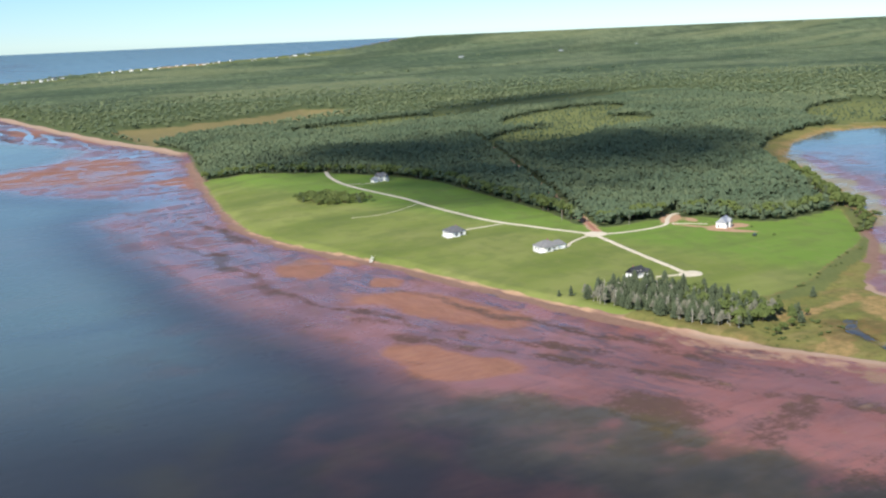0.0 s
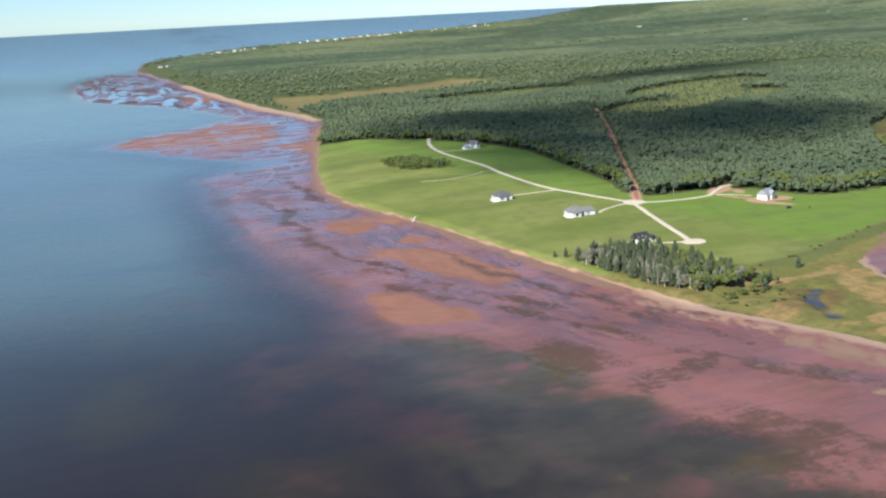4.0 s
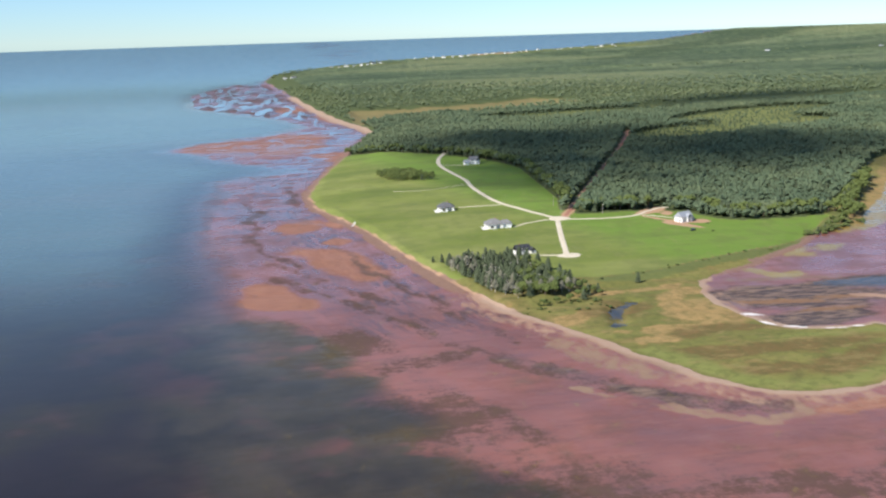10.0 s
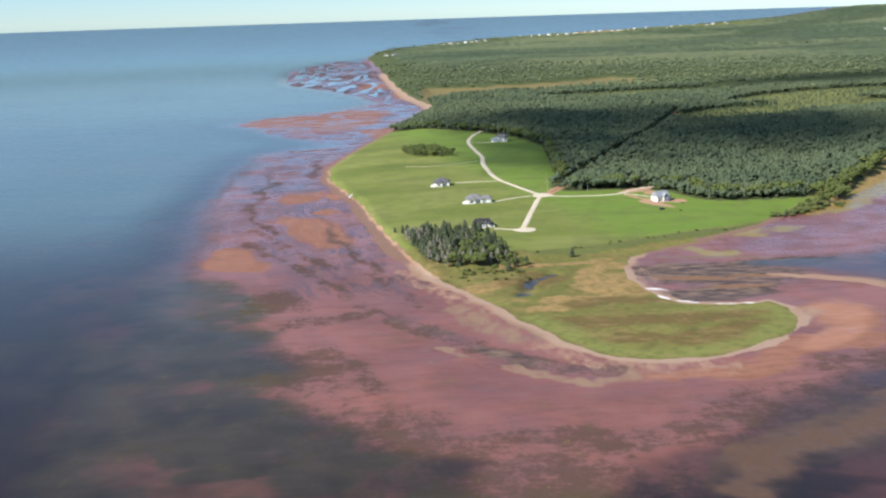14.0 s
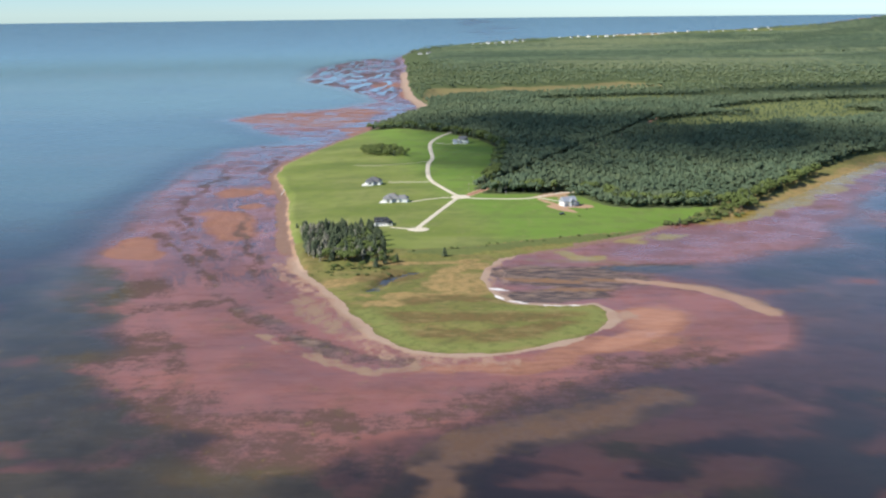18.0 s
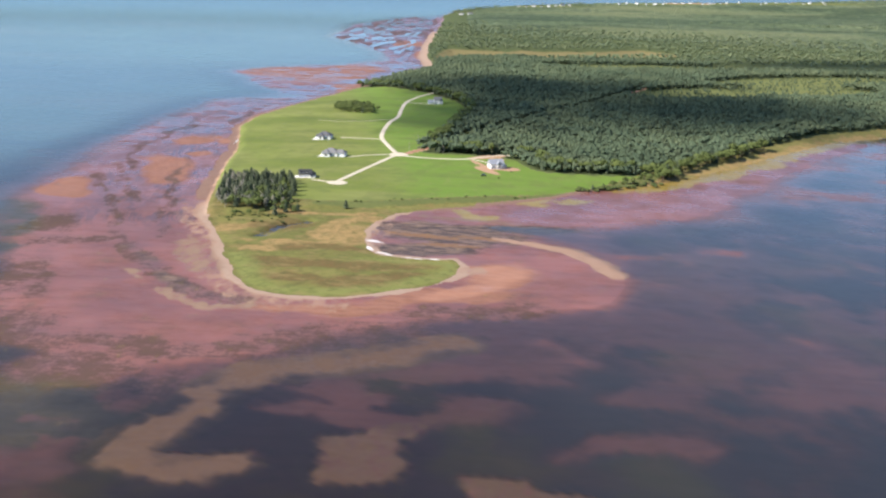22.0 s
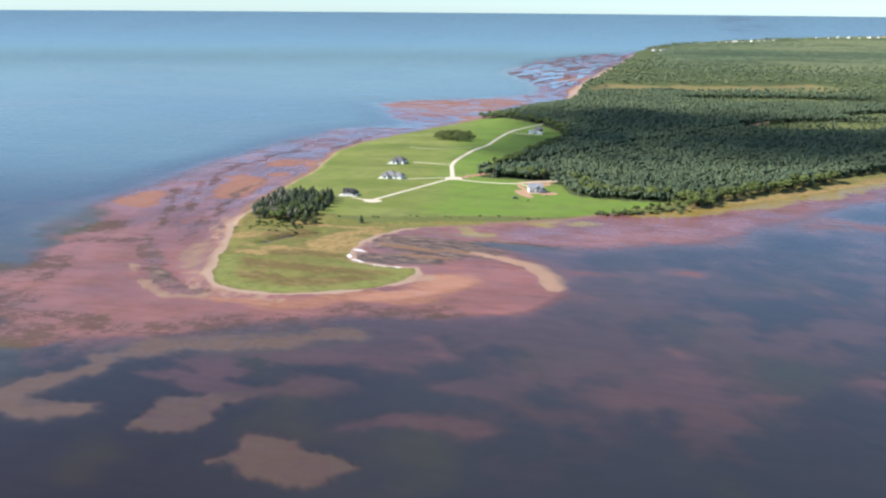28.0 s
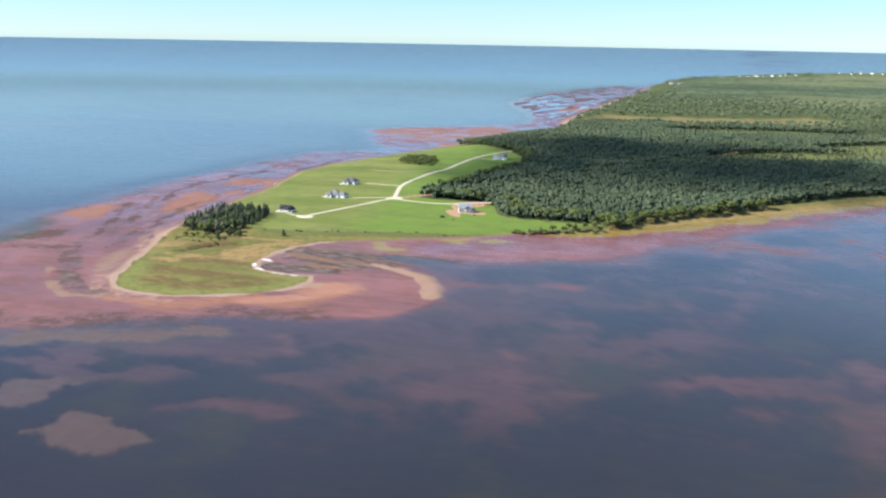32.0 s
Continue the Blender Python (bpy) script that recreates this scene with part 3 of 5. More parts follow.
DEEPS = [(-280, -84, 75, 34, 110), (-321, 40, 60, 26, 100), (-300, -195, 26, 14, 120), (-332, -209, 30, 12, 110), (-290, 130, 90, 22, 95)]
LOBE = [(-335, 786), (-318, 880), (-247, 950), (-178, 985), (-100, 930), (-120, 760), (-151, 658), (-205, 622), (-262, 680)]


def warped(X, Y, by):
    """Places shifted about by noise, so that outlines run ragged."""
    return X + (grain(X, Y, 30, 61, 4) - 0.5) * by, Y + (grain(X, Y, 30, 67, 4) - 0.5) * by


def relief(X, Y):
    """The ground's height and the distances that it follows from."""
    land, spit, mud = inside(LAND, X, Y), inside(SPIT, X, Y), np.maximum(inside(MUD, X, Y), inside(FLATS, X, Y))
    mud = mud + (grain(X, Y, 46, 71, 5) - 0.58) * (14 - 9 * ss(X, -20, 30) + 56 * ss(-Y, 60, 190) * ss(-X, -30, 60))
    rough = grain(X, Y, 34, 5)
    east = ss(X, 20, 170) * (1 - ss(Y, 500, 900))
    wide, top = 6.0 + 14.0 * east, 3.6 - 1.0 * east
    jag = land + (grain(X, Y, 14, 8) - 0.5) * 5
    upland = top * ss(jag, -2, wide) + np.clip((Y + 40) * 0.0075, 0, 6) * ss(land, 0, 60) + (rough - 0.5) * 0.7 * ss(land, 5, 40)
    upland = upland + (0.7 - upland) * ss(inside(FEN, X, Y), -10, 25)
    upland = upland - 1.4 * (1 - ss(along([(20, 1010), (70, 1040), (150, 1075)], X, Y), 5, 14))
    upland = np.where(land > -2, upland, -9)
    low = np.where(spit > -10, -0.1 + 1.5 * ss(spit + (rough - 0.5) * 4, -10, 10) + (grain(X, Y, 9, 2) - 0.5) * 0.35 * ss(spit, 0, 10), -9)
    beach = 0.1 + 1.0 * ss(np.maximum(land, spit), -26, 2)
    beach = np.where(np.maximum(land, spit) > -30, beach, -9)
    off, run = shore_run(X, Y)
    braid = 0.6 * grain(off, run * 0.2, 17, 12, 4) + 0.4 * grain(X, Y * 0.6, 30, 14, 4)
    lagoon = ss(X, 12, 40) * ss(Y, -172, -150)
    braid = braid + (grain(X * 0.4 + Y * 0.1, Y, 13, 17, 4) - braid) * lagoon
    north = ss(Y, 380, 700)
    far_braid = grain(X * 0.2, Y, 30, 15, 4) * (1 - ss(Y, 990, 1120)) + grain(X + 0.12 * Y, Y * 0.26, 48, 16, 3) * ss(Y, 990, 1120)
    lobe = ss(inside(LOBE, X, Y), -12, 26)
    braid = braid * (1 - north) + far_braid * north
    flat = 0.10 + 0.20 * ss(mud, 0, 70) + (braid - 0.5) * (0.95 + 0.75 * north * (1 - 0.75 * lobe)) - 0.02 * north
    flat = flat + (0.22 + 0.3 * (braid - 0.5) - flat) * ss(Y, 990, 1090)
    flat = flat + 0.16 * lobe + 0.32 * ovals(X, Y, [(52, -110, 45, 40, 0)]) + 0.14 * (1 - ss(np.minimum(along(RIDGE, X, Y), along(LIP, X, Y)), 2, 7))
    flat = flat - (0.02 + 0.4 * ss(X, 75, 125)) * (1 - ss(along(CHANNEL, X, Y), 3, 14))
    shelf = ss(X, 85, 130) * ss(Y, -85, -62) * (1 - ss(Y, 300, 400)) * ss(mud, -4, 14)
    flat = flat + (0.16 + 0.10 * ss(mud, 0, 40) + (braid - 0.5) * 0.3 - flat) * shelf
    shoal = 0.65 * grain(X, Y * 1.3, 85, 21, 5) + 0.35 * grain(X, Y, 22, 27, 4)
    bed = -0.12 - 0.55 * ss(-mud, 0, 60) + np.clip(mud + 60, -260, 0) * 0.0035 + (shoal - 0.5) * 3.4 * ss(-mud, 0, 40)
    bed = np.minimum(bed, -0.06)
    bed = bed - 0.9 * np.maximum(ss(-X, 165, 260), ss(-Y, 300, 390)) * ss(-mud, 20, 110)
    Xw, Yw = warped(X, Y, 30)
    steep = np.minimum(bed, -0.12 + np.clip(mud, -60, 0) * 0.022)
    bed = bed + (steep - bed) * ss(Y, -150, 60) * ss(-X, 150, 215)
    # a weedy shelf off the spit, with clouds of red silt over it; and silt clouds in the bay to the east
    mottle = ss(0.55 * grain(Xw, Yw, 58, 29, 5) + 0.45 * grain(X, Y, 16, 35, 4), 0.36, 0.64)
    shelf_w = ss(-Y, -30, 80) * ss(-X, -20, 60) * (1 - ss(-mud, 70, 190)) * ss(-mud, 0, 16) * (1 - 0.7 * ss(-X, 215, 260))
    bed = bed + (np.maximum(bed, -0.66 + 0.52 * mottle) - bed) * shelf_w
    bay = ss(X, 10, 80) * (1 - ss(X, 420, 760)) * (1 - 0.55 * ss(-Y, 300, 460)) * ss(-mud, 0, 16)
    bed = bed + (np.maximum(bed, -1.3 + 0.98 * mottle) - bed) * bay
    ragged = ss(grain(X, Y * 1.4, 26, 51, 5), 0.22, 0.50)
    shoals = ovals(Xw, Yw, SANDS) * (0.55 + 0.45 * ragged) + (grain(X, Y, 11, 55, 5) - 0.5) * 0.55
    bed = bed + (np.minimum(-0.24, bed + 1.6) - bed) * ss(shoals, 0.30, 0.58)
    dim = ovals(Xw, Yw, PATCHES) * ragged
    bed = bed + (np.minimum(-0.36, bed + 1.3) - bed) * ss(dim, 0.05, 0.8)
    dim = ovals(Xw, Yw, DEEPS) * ss(grain(X, Y, 16, 53, 5), 0.34, 0.64)
    bed = bed + (np.minimum(-0.55, bed + 1.5) - bed) * dim
    bar = along(BAR, X, Y) - 5.5 + (grain(X, Y, 13, 33, 5) - 0.5) * 17
    bar = bar + (grain(X, Y, 5, 37, 3) - 0.5) * 6
    bed = np.maximum(bed, -0.15 - 0.9 * ss(bar, 0, 8))
    sea = np.where(mud > 0, flat, bed)
    soft = 14 + 22 * ss(-X, 120, 170) * (1 - ss(Y, 430, 560)) + 14 * ss(-Y, 120, 220) * ss(-X, -20, 60)
    sea = np.where(np.abs(mud) < soft, bed + (flat - bed) * ss(mud, -soft, soft), sea)
    z = np.maximum(np.maximum(upland, low), np.maximum(sea, np.where(mud > -8, beach * 1.0, -9)))
    z = z - 2.0 * (1 - ss(along(POOL, X, Y) + (grain(X, Y, 7, 81, 4) - 0.5) * 6, 2.0, 5.5)) * (spit > 5)
    return z, land, spit, mud


def height(x, y):
    return float(relief(np.array([float(x)]), np.array([float(y)]))[0][0])


# ---- ground and sea ----
def polar(step):
    """Angles and distances of a sheet that is finest where the land lies."""
    front = np.arange(-82, 82.01, step)
    back = np.arange(82 + 4, 360 - 82 - 1, 4.0)
    az = np.radians(np.concatenate([front, back]))
    r, rs = 0.4, [0.4]
    while r < 4600:
        r += 12 if r < 200 else float(np.clip(r * r / 110000, 1.6, 30))
        rs.append(min(r, 4600.0))
    return az, np.array(rs)


def sheet(name, az, rs, z_at, keep=None):
    """A round sheet of quads; z_at gives the height and attributes at true places."""
    A, R = np.meshgrid(az, rs)
    D = true_far(R)
    X, Y = EYE[0] + D * np.sin(A), EYE[1] + D * np.cos(A)
    z, attrs = z_at(X, Y)
    Z = z * R / D + HIGH * (1 - R / D)
    co = np.stack([EYE[0] + R * np.sin(A), EYE[1] + R * np.cos(A), Z], -1).reshape(-1, 3)
    m, n = A.shape
    i = np.arange(m - 1)[:, None] * n
    j = np.arange(n)[None, :]
    k = (j + 1) % n
    quads = np.stack([i + j, i + n + j, i + n + k, i + k], -1).reshape(-1, 4)[:, ::-1]
    if keep is not None:
        quads = quads[keep(X, Y).ravel()[quads].any(1)]
    me = bpy.data.meshes.new(name)
    fill(me, co, quads)
    for key, v in attrs.items():
        me.attributes.new(key, "FLOAT", "POINT").data.foreach_set("value", np.ravel(v).astype(np.float32))
    return me


def fill(me, co, faces):
    """Vertices and equal-sided faces into a mesh, from arrays."""
    faces = np.asarray(faces, np.int32)
    me.vertices.add(len(co))
    me.vertices.foreach_set("co", np.ravel(co).astype(np.float32))
    me.loops.add(faces.size)
    me.loops.foreach_set("vertex_index", faces.ravel())
    me.polygons.add(len(faces))
    me.polygons.foreach_set("loop_start", np.arange(0, faces.size, faces.shape[1], dtype=np.int32))
    me.update(calc_edges=True)
    me.shade_smooth()


ROADS = {
    "main": ([(-8, 556), (-22, 512), (-30, 461), (-28, 400), (-25, 350), (-28, 305), (-26, 245), (-21, 210), (-11, 178), (2, 139)], 6.0),
    "south": ([(2, 139), (-6, 108), (-14, 76), (-23, 38), (-27, 22)], 5.4),
    "east": ([(2, 138), (15, 131), (39, 128), (60, 131), (74, 144), (88, 155), (97, 157)], 4.8),
    "small": ([(-24, 211), (-42, 210), (-60, 209)], 3.0),
    "hip": ([(-6, 137), (-24, 129), (-37, 118)], 3.4),
    "dormer": ([(-28, 19), (-38, 22), (-46, 25)], 3.0),
    "far": ([(-29, 462), (-15, 456), (-3, 453)], 2.8),
    "white": ([(66, 131), (76, 122), (84, 114)], 2.8),
}


def glades(X, Y):
    """Open, sunny shrubland amid the woods."""
    return ovals(X, Y, [(330, 640, 110, 60, 35), (480, 700, 110, 60, 25), (520, 840, 190, 70, 30), (300, 980, 200, 60, 10), (700, 1100, 300, 60, 10), (830, 560, 170, 70, 30), (1500, 1980, 140, 50, 15), (1200, 2600, 500, 60, 0), (2300, 3850, 500, 90, 10), (900, 5000, 620, 200, 46), (200, 3880, 260, 110, 50), (1900, 6000, 700, 240, 45)])


def zones(X, Y):
    z, land, spit, mud = relief(X, Y)
    Xw, Yw = warped(X, Y, 26)
    field = inside(FIELD, X, Y)
    lawn = ss(np.minimum(field, land - 1), -1.5, 1.5)
    fen = ss(inside(FEN, X, Y), -20, 20) * ss(land, 0, 10)
    cut = along(CUT, X, Y)
    north = (Y > 0) | (X > 60)
    fringe = (X > 120) & (Y < 800) & (field < 4)
    marsh = np.maximum(ss(spit + (grain(X, Y, 13, 43, 4) - 0.5) * 6, -1, 2), ss(land, 0, 3) * (1 - lawn) * (((Y < 60) & (X < 190)) | (fringe & (land < 26))))
    wood = ss(land, 2, 6) * (1 - lawn) * (1 - np.where(marsh > 0.5, 1, 0))
    edge = np.maximum(land, spit) + (grain(X, Y, 16, 41, 4) - 0.5) * 7
    off, run = shore_run(X, Y)
    south = 1 - ss(Y, -70, -20)
    sand = np.maximum(ss(edge, -10 + 6 * ss(X, -30, 30), -2), 0.45 * ss(edge, -26, -12) * (X < 30)) * south * (1 - ss(X, 95, 150) * (Y > -60))
    sand = np.maximum(sand, ovals(X, Y, [(84, -178, 10, 8, 0)]) * 0.62)
    sand = np.maximum(sand, ss(edge, -17, -7) * ss(Y, 850, 950) * (Y < 1900))
    bank = ss(edge, -13 + 4 * ss(Y, 60, 160), -5) * (1 - south) * (X < 60) * (Y < 800) * (0.55 + 0.6 * grain(X, Y, 24, 45, 3))
    bank = np.maximum(bank, ss(edge, -8, -2) * (X > 60) * (Y > -60) * 0.8 * (1 - ss(X, 165, 190)))
    dry = ovals(Xw, Yw, [(-168, 62, 60, 18, 112), (-194, 192, 26, 20, 60), (-160, 200, 20, 9, 100), (-213, -20, 38, 17, 110), (-160, 128, 14, 8, 100), (98, -182, 26, 22, -60), (72, -226, 40, 12, 22), (20, -250, 40, 7, 6),
                       (-85, 1200, 22, 120, 8), (-150, 1480, 30, 100, 0), (-120, 640, 26, 50, 20)])
    dry = np.maximum(dry, (0.35 + 0.5 * ss(grain(X * 0.3, Y, 40, 47, 3), 0.4, 0.6)) * ss(inside(LOBE, X, Y), -10, 30))
    weed = 0.88 * ovals(Xw, Yw, [(-157, -160, 16, 10, 20), (-137, -152, 16, 7, 30), (-175, -120, 22, 26, 0), (-158, -222, 30, 44, 20), (-118, -306, 62, 34, -20), (-70, -342, 60, 22, 0), (-40, -308, 70, 12, 4), (20, -318, 40, 20, 25),
                        (40, -290, 60, 24, 18), (-150, 30, 4, 90, 14), (-225, 250, 5, 110, 0), (-190, 330, 5, 100, 0), (-205, 90, 4, 70, 14), (90, -250, 40, 14, 20)])
    for k, line in enumerate(BANDS):
        weed = np.maximum(weed, (1 - ss(along(line, Xw, Yw), 2, 8 + 4 * (k == 3))) * (0.45 + 0.6 * grain(X, Y, 26, 63 + k, 3)))
    weed = np.maximum(weed, 0.75 * (1 - ss(along(TROUGH, X, Y) + (grain(X, Y, 14, 49, 4) - 0.5) * 14, 4, 11)))
    weed = np.maximum(weed, 0.9 * ss(grain(X + 0.12 * Y, Y * 0.26, 40, 57, 3), 0.42, 0.6) * ss(Y, 1020, 1150) * (mud > -10))
    weed = weed * (1 - ss(edge, -12, -4))
    peat = ovals(X, Y, [(60, -100, 50, 26, -8), (50, -140, 34, 16, 10), (112, -80, 44, 11, 5), (-108, 380, 14, 70, 12)]) * (1 - ss(edge, -3, 1))
    peat = np.maximum(peat, 0.47 * (1 - ss(along(TROUGH, X, Y) + (grain(X, Y, 12, 65, 4) - 0.5) * 10, 2, 8)))
    tan = ovals(X, Y, [(75, -62, 40, 4, -8), (90, -108, 22, 4, -10), (50, -108, 30, 5, -12), (66, -128, 26, 4, 0)]) * 0.8
    tan = np.maximum(tan, 0.62 * np.clip(2.2 * ovals(Xw, Yw, SANDS), 0, 1))
    crag0 = (grain(X, Y, 18, 87, 4) - 0.5) * 14
    algae = ovals(Xw, Yw, [(120, -6, 16, 5, 40), (146, 8, 16, 5, 25), (78, -50, 14, 5, -20), (215, 66, 28, 7, 40), (262, 118, 40, 8, 42), (320, 190, 50, 9, 52)])
    algae = np.maximum(algae, ss(land + crag0, -17, -9) * ss(X, 160, 190) * (Y < 520) * 0.95)
    tan = np.maximum(tan, 0.8 * (1 - ss(along(BAR, X, Y), 9, 20)))
    weed = np.maximum(weed, 0.45 * ss(along(BAR, X, Y), 5, 12) * (1 - ss(along(BAR, X, Y), 14, 24)))
    crag = (grain(X, Y, 9, 83, 4) - 0.5) * 14
    sand = np.maximum(sand, 0.72 * (1 - ss(along(RIDGE, X, Y) + crag * 1.2, 1.2, 4.2)))
    sand = np.maximum(sand, 0.6 * (1 - ss(along(FLANK, X, Y) + crag * 0.6, 4.0, 11.0)))
    sand = np.maximum(sand, 0.85 * (1 - ss(along(LIP, X, Y) + crag * 0.5, 2.5 + 3 * ss(X, 110, 150), 6 + 4 * ss(X, 110, 150))))
    rank = ss(field + crag * 0.3, -13, -9) * (1 - ss(field, -2, 0)) * ss(X, -40, -20) * (X < 215) * (Y < 110)
    kelp = ovals(Xw, Yw, [(-212, -130, 34, 70, 20), (-205, -235, 40, 76, 15), (-175, -322, 70, 44, -35), (-108, -375, 70, 30, -8), (-40, -380, 40, 14, 0)]) * ss(-mud, -26, 12)
    kelp = np.clip(1.7 * kelp, 0, 1) * (1 - (0.75 - 0.5 * ss(-X, 175, 215)) * ss(grain(X, Y * 1.5, 20, 59, 4), 0.50, 0.66))
    crust = ovals(X, Y, [(24, -127, 6, 2.4, -20), (23, -143, 5, 1.2, -60), (32, -152, 9, 1.2, -30), (56, -160, 14, 1.2, -4)]) * (0.45 + 0.75 * grain(X, Y, 5, 95, 2))
    straw = ovals(Xw, Yw, [(0, -112, 20, 28, -18), (-36, -152, 14, 6, 20), (-62, -112, 18, 7, 30), (-20, -66, 46, 5, 8), (-30, -140, 26, 6, 0), (6, -80, 16, 8, 30)])
    straw = np.maximum(straw, ss(X, 185, 215) * (Y < 600) * (1 - ss(land, 8, 20)) * 0.75)
    rust = 1.2 * ovals(Xw, Yw, [(16, -182, 42, 9, 8), (-2, -146, 26, 7, 0), (-20, -178, 26, 7, -20), (40, -200, 30, 6, 10), (8, -210, 36, 5, 4), (-40, -100, 20, 14, 30), (30, -212, 24, 8, 10)])
    glade = glades(X, Y)
    bare = np.maximum((1 - ss(cut, 2.6, 4.6)), ovals(X, Y, [(78, 145, 20, 7, 38), (80, 88, 18, 5, -55), (97, 99, 9, 7, 0), (86, 101, 13, 8, 0), (71, 116, 2.5, 16, 30), (86, 132, 9, 4, 60), (1080, 5240, 330, 60, 47)]))
    bare = np.maximum(bare, 0.55 * ss(land, -2.5, -0.5) * (1 - ss(land, 1.5, 4.0)) * (X < -80) * (Y > -50))
    return z, dict(lawn=lawn, marsh=marsh, wood=wood, sand=sand, dry=dry, weed=weed, peat=peat, tan=tan, algae=algae, crust=crust, straw=straw, rust=rust, glade=glade, fen=fen, bare=bare, bank=bank, tip=np.maximum(ovals(Xw, Yw, [(98, -178, 17, 22, -50)]), ovals(X, Y, [(84, -212, 26, 7, 38)])), strand=ss(edge, -5.5, -2.5) * south * ss(spit, -12, -4) * (0.4 + 0.8 * grain(X, Y, 20, 97, 4)) + ss(edge, -13, -7) * ss(Y, 850, 950), flank=np.maximum(1 - ss(along(FLANK, X, Y), 8, 16), 0.8 * (1 - ss(along(RIDGE, X, Y), 6, 10))), wet=np.clip(ss(Y, -150, 60) + 0.15 + 0.7 * ss(X, 85, 130) * ss(Y, -95, -60), 0, 1), rank=rank, kelp=kelp, verge=ss(spit, 0, 4) * (1 - ss(spit + (grain(X, Y, 14, 93, 3) - 0.5) * 10, 9, 18)) * (Y < -165), rill=np.clip(0.42 * ss(Y, 60, 330) + 0.5 * ss(Y, 430, 640), 0, 1) * (X < 0) * (1 - ss(edge, -22, -8)) * (1 - 0.45 * ss(inside(LOBE, X, Y), -10, 20)) * (1 - ss(Y, 960, 1060)), pool=ss(Y, 980, 1080) * ss(mud, -10, 12) * (1 - ss(edge, -40, -16)) * (X < 0), lush=ss(X + 0.25 * (Y - 138), -30, 20) * (Y > -60), off=off, run=run, calm=np.maximum(ss(X, -60, -20) * (1 - ss(Y, 300, 500)), ss(-Y, 80, 140)))


AZ, RS = polar(0.21)
ground = new("ground", sheet("ground", AZ, RS, zones))
ground.data.materials.append(M_GROUND)
tagged(ground, "red tidal mudflats, sandy spit, mown fields and wooded ground", "ground", kind="structure")


def sea_level(X, Y):
    z, land, spit, mud = relief(X, Y)
    deep = 0.985 * (1 - np.exp(np.minimum(z, 0) / 0.6))
    # far: where sky sheen is put into the water's colour, by distance and place
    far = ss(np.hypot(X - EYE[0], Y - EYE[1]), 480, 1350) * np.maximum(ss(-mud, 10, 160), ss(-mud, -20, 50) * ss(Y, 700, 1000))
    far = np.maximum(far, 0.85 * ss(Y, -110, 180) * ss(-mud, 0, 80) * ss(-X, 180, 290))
    # bay water lightened a little in colour for its grey-blue reflection
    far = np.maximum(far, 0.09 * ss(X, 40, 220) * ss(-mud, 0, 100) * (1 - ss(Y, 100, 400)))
    Xw, Yw = warped(X, Y, 40)
    murk = np.maximum(ovals(Xw, Yw, [(-212, -96, 34, 60, 15)]), 0.45 * ovals(Xw, Yw, [(-205, -225, 48, 80, 15), (-170, -330, 80, 50, -35), (-100, -385, 70, 30, 0)]))
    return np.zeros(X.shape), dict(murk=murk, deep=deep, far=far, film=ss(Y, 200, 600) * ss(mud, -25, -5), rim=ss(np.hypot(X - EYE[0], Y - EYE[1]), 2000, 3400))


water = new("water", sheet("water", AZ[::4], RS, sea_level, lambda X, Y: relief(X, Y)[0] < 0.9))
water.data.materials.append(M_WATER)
tagged(water, "calm shallow sea over red mud, blue under the sky", "water", kind="structure")


# ---- helpers for things ----
def thing(name, x, y, z=None, turn=0.0, label="", category="", group="", size=1.0):
    ob = new(name)
    ob.empty_display_size = 0.5
    ob.matrix_world = Matrix.Translation((x, y, height(x, y) if z is None else z)) @ Matrix.Rotation(radians(turn), 4, "Z") @ Matrix.Scale(size, 4)
    return tagged(ob, label, category, group)


def part(name, bm, material, parent, label=""):
    me = bpy.data.meshes.new(name)
    bm.to_mesh(me)
    bm.free()
    me.materials.append(material)
    ob = new(name, me)
    ob.parent = parent
    return tagged(ob, label)


def box(x0, y0, z0, x1, y1, z1, bm=None):
    bm = bm or bmesh.new()
    v = [bm.verts.new((x, y, z)) for z in (z0, z1) for x, y in ((x0, y0), (x1, y0), (x1, y1), (x0, y1))]
    for f in ((3, 2, 1, 0), (4, 5, 6, 7), (0, 1, 5, 4), (1, 2, 6, 5), (2, 3, 7, 6), (3, 0, 4, 7)):
        bm.faces.new([v[i] for i in f])
    return bm


def hipped(x0, y0, x1, y1, z, rise, ridge, over=0.5, thick=0.22):
    """A roof with slopes on all sides (ridge shorter than the house) or with gables (ridge as long)."""
    bm = bmesh.new()
    x0, y0, x1, y1 = x0 - over, y0 - over, x1 + over, y1 + over
    cx, cy = (x0 + x1) / 2, (y0 + y1) / 2
    for dz in (0.0, thick):
        lx = x1 - x0 >= y1 - y0
        h = ridge / 2
        tops = [(cx - h, cy), (cx + h, cy)] if lx else [(cx, cy - h), (cx, cy + h)]
        c = [bm.verts.new((x, y, z + dz)) for x, y in ((x0, y0), (x1, y0), (x1, y1), (x0, y1))]
        t = [bm.verts.new((x, y, z + rise + dz)) for x, y in tops]
        faces = [(c[0], c[1], t[1], t[0]), (c[1], c[2], t[1]), (c[2], c[3], t[0], t[1]), (c[3], c[0], t[0])] if lx else [(c[0], c[1], t[0]), (c[1], c[2], t[1], t[0]), (c[2], c[3], t[1]), (c[3], c[0], t[0], t[1])]
        for f in faces:
            bm.faces.new(f if dz else f[::-1])
        low = c if dz == 0 else low
        if dz:
            for a in range(4):
                b = (a + 1) % 4
                bm.faces.new((low[a], low[b], c[b], c[a]))
    return bm


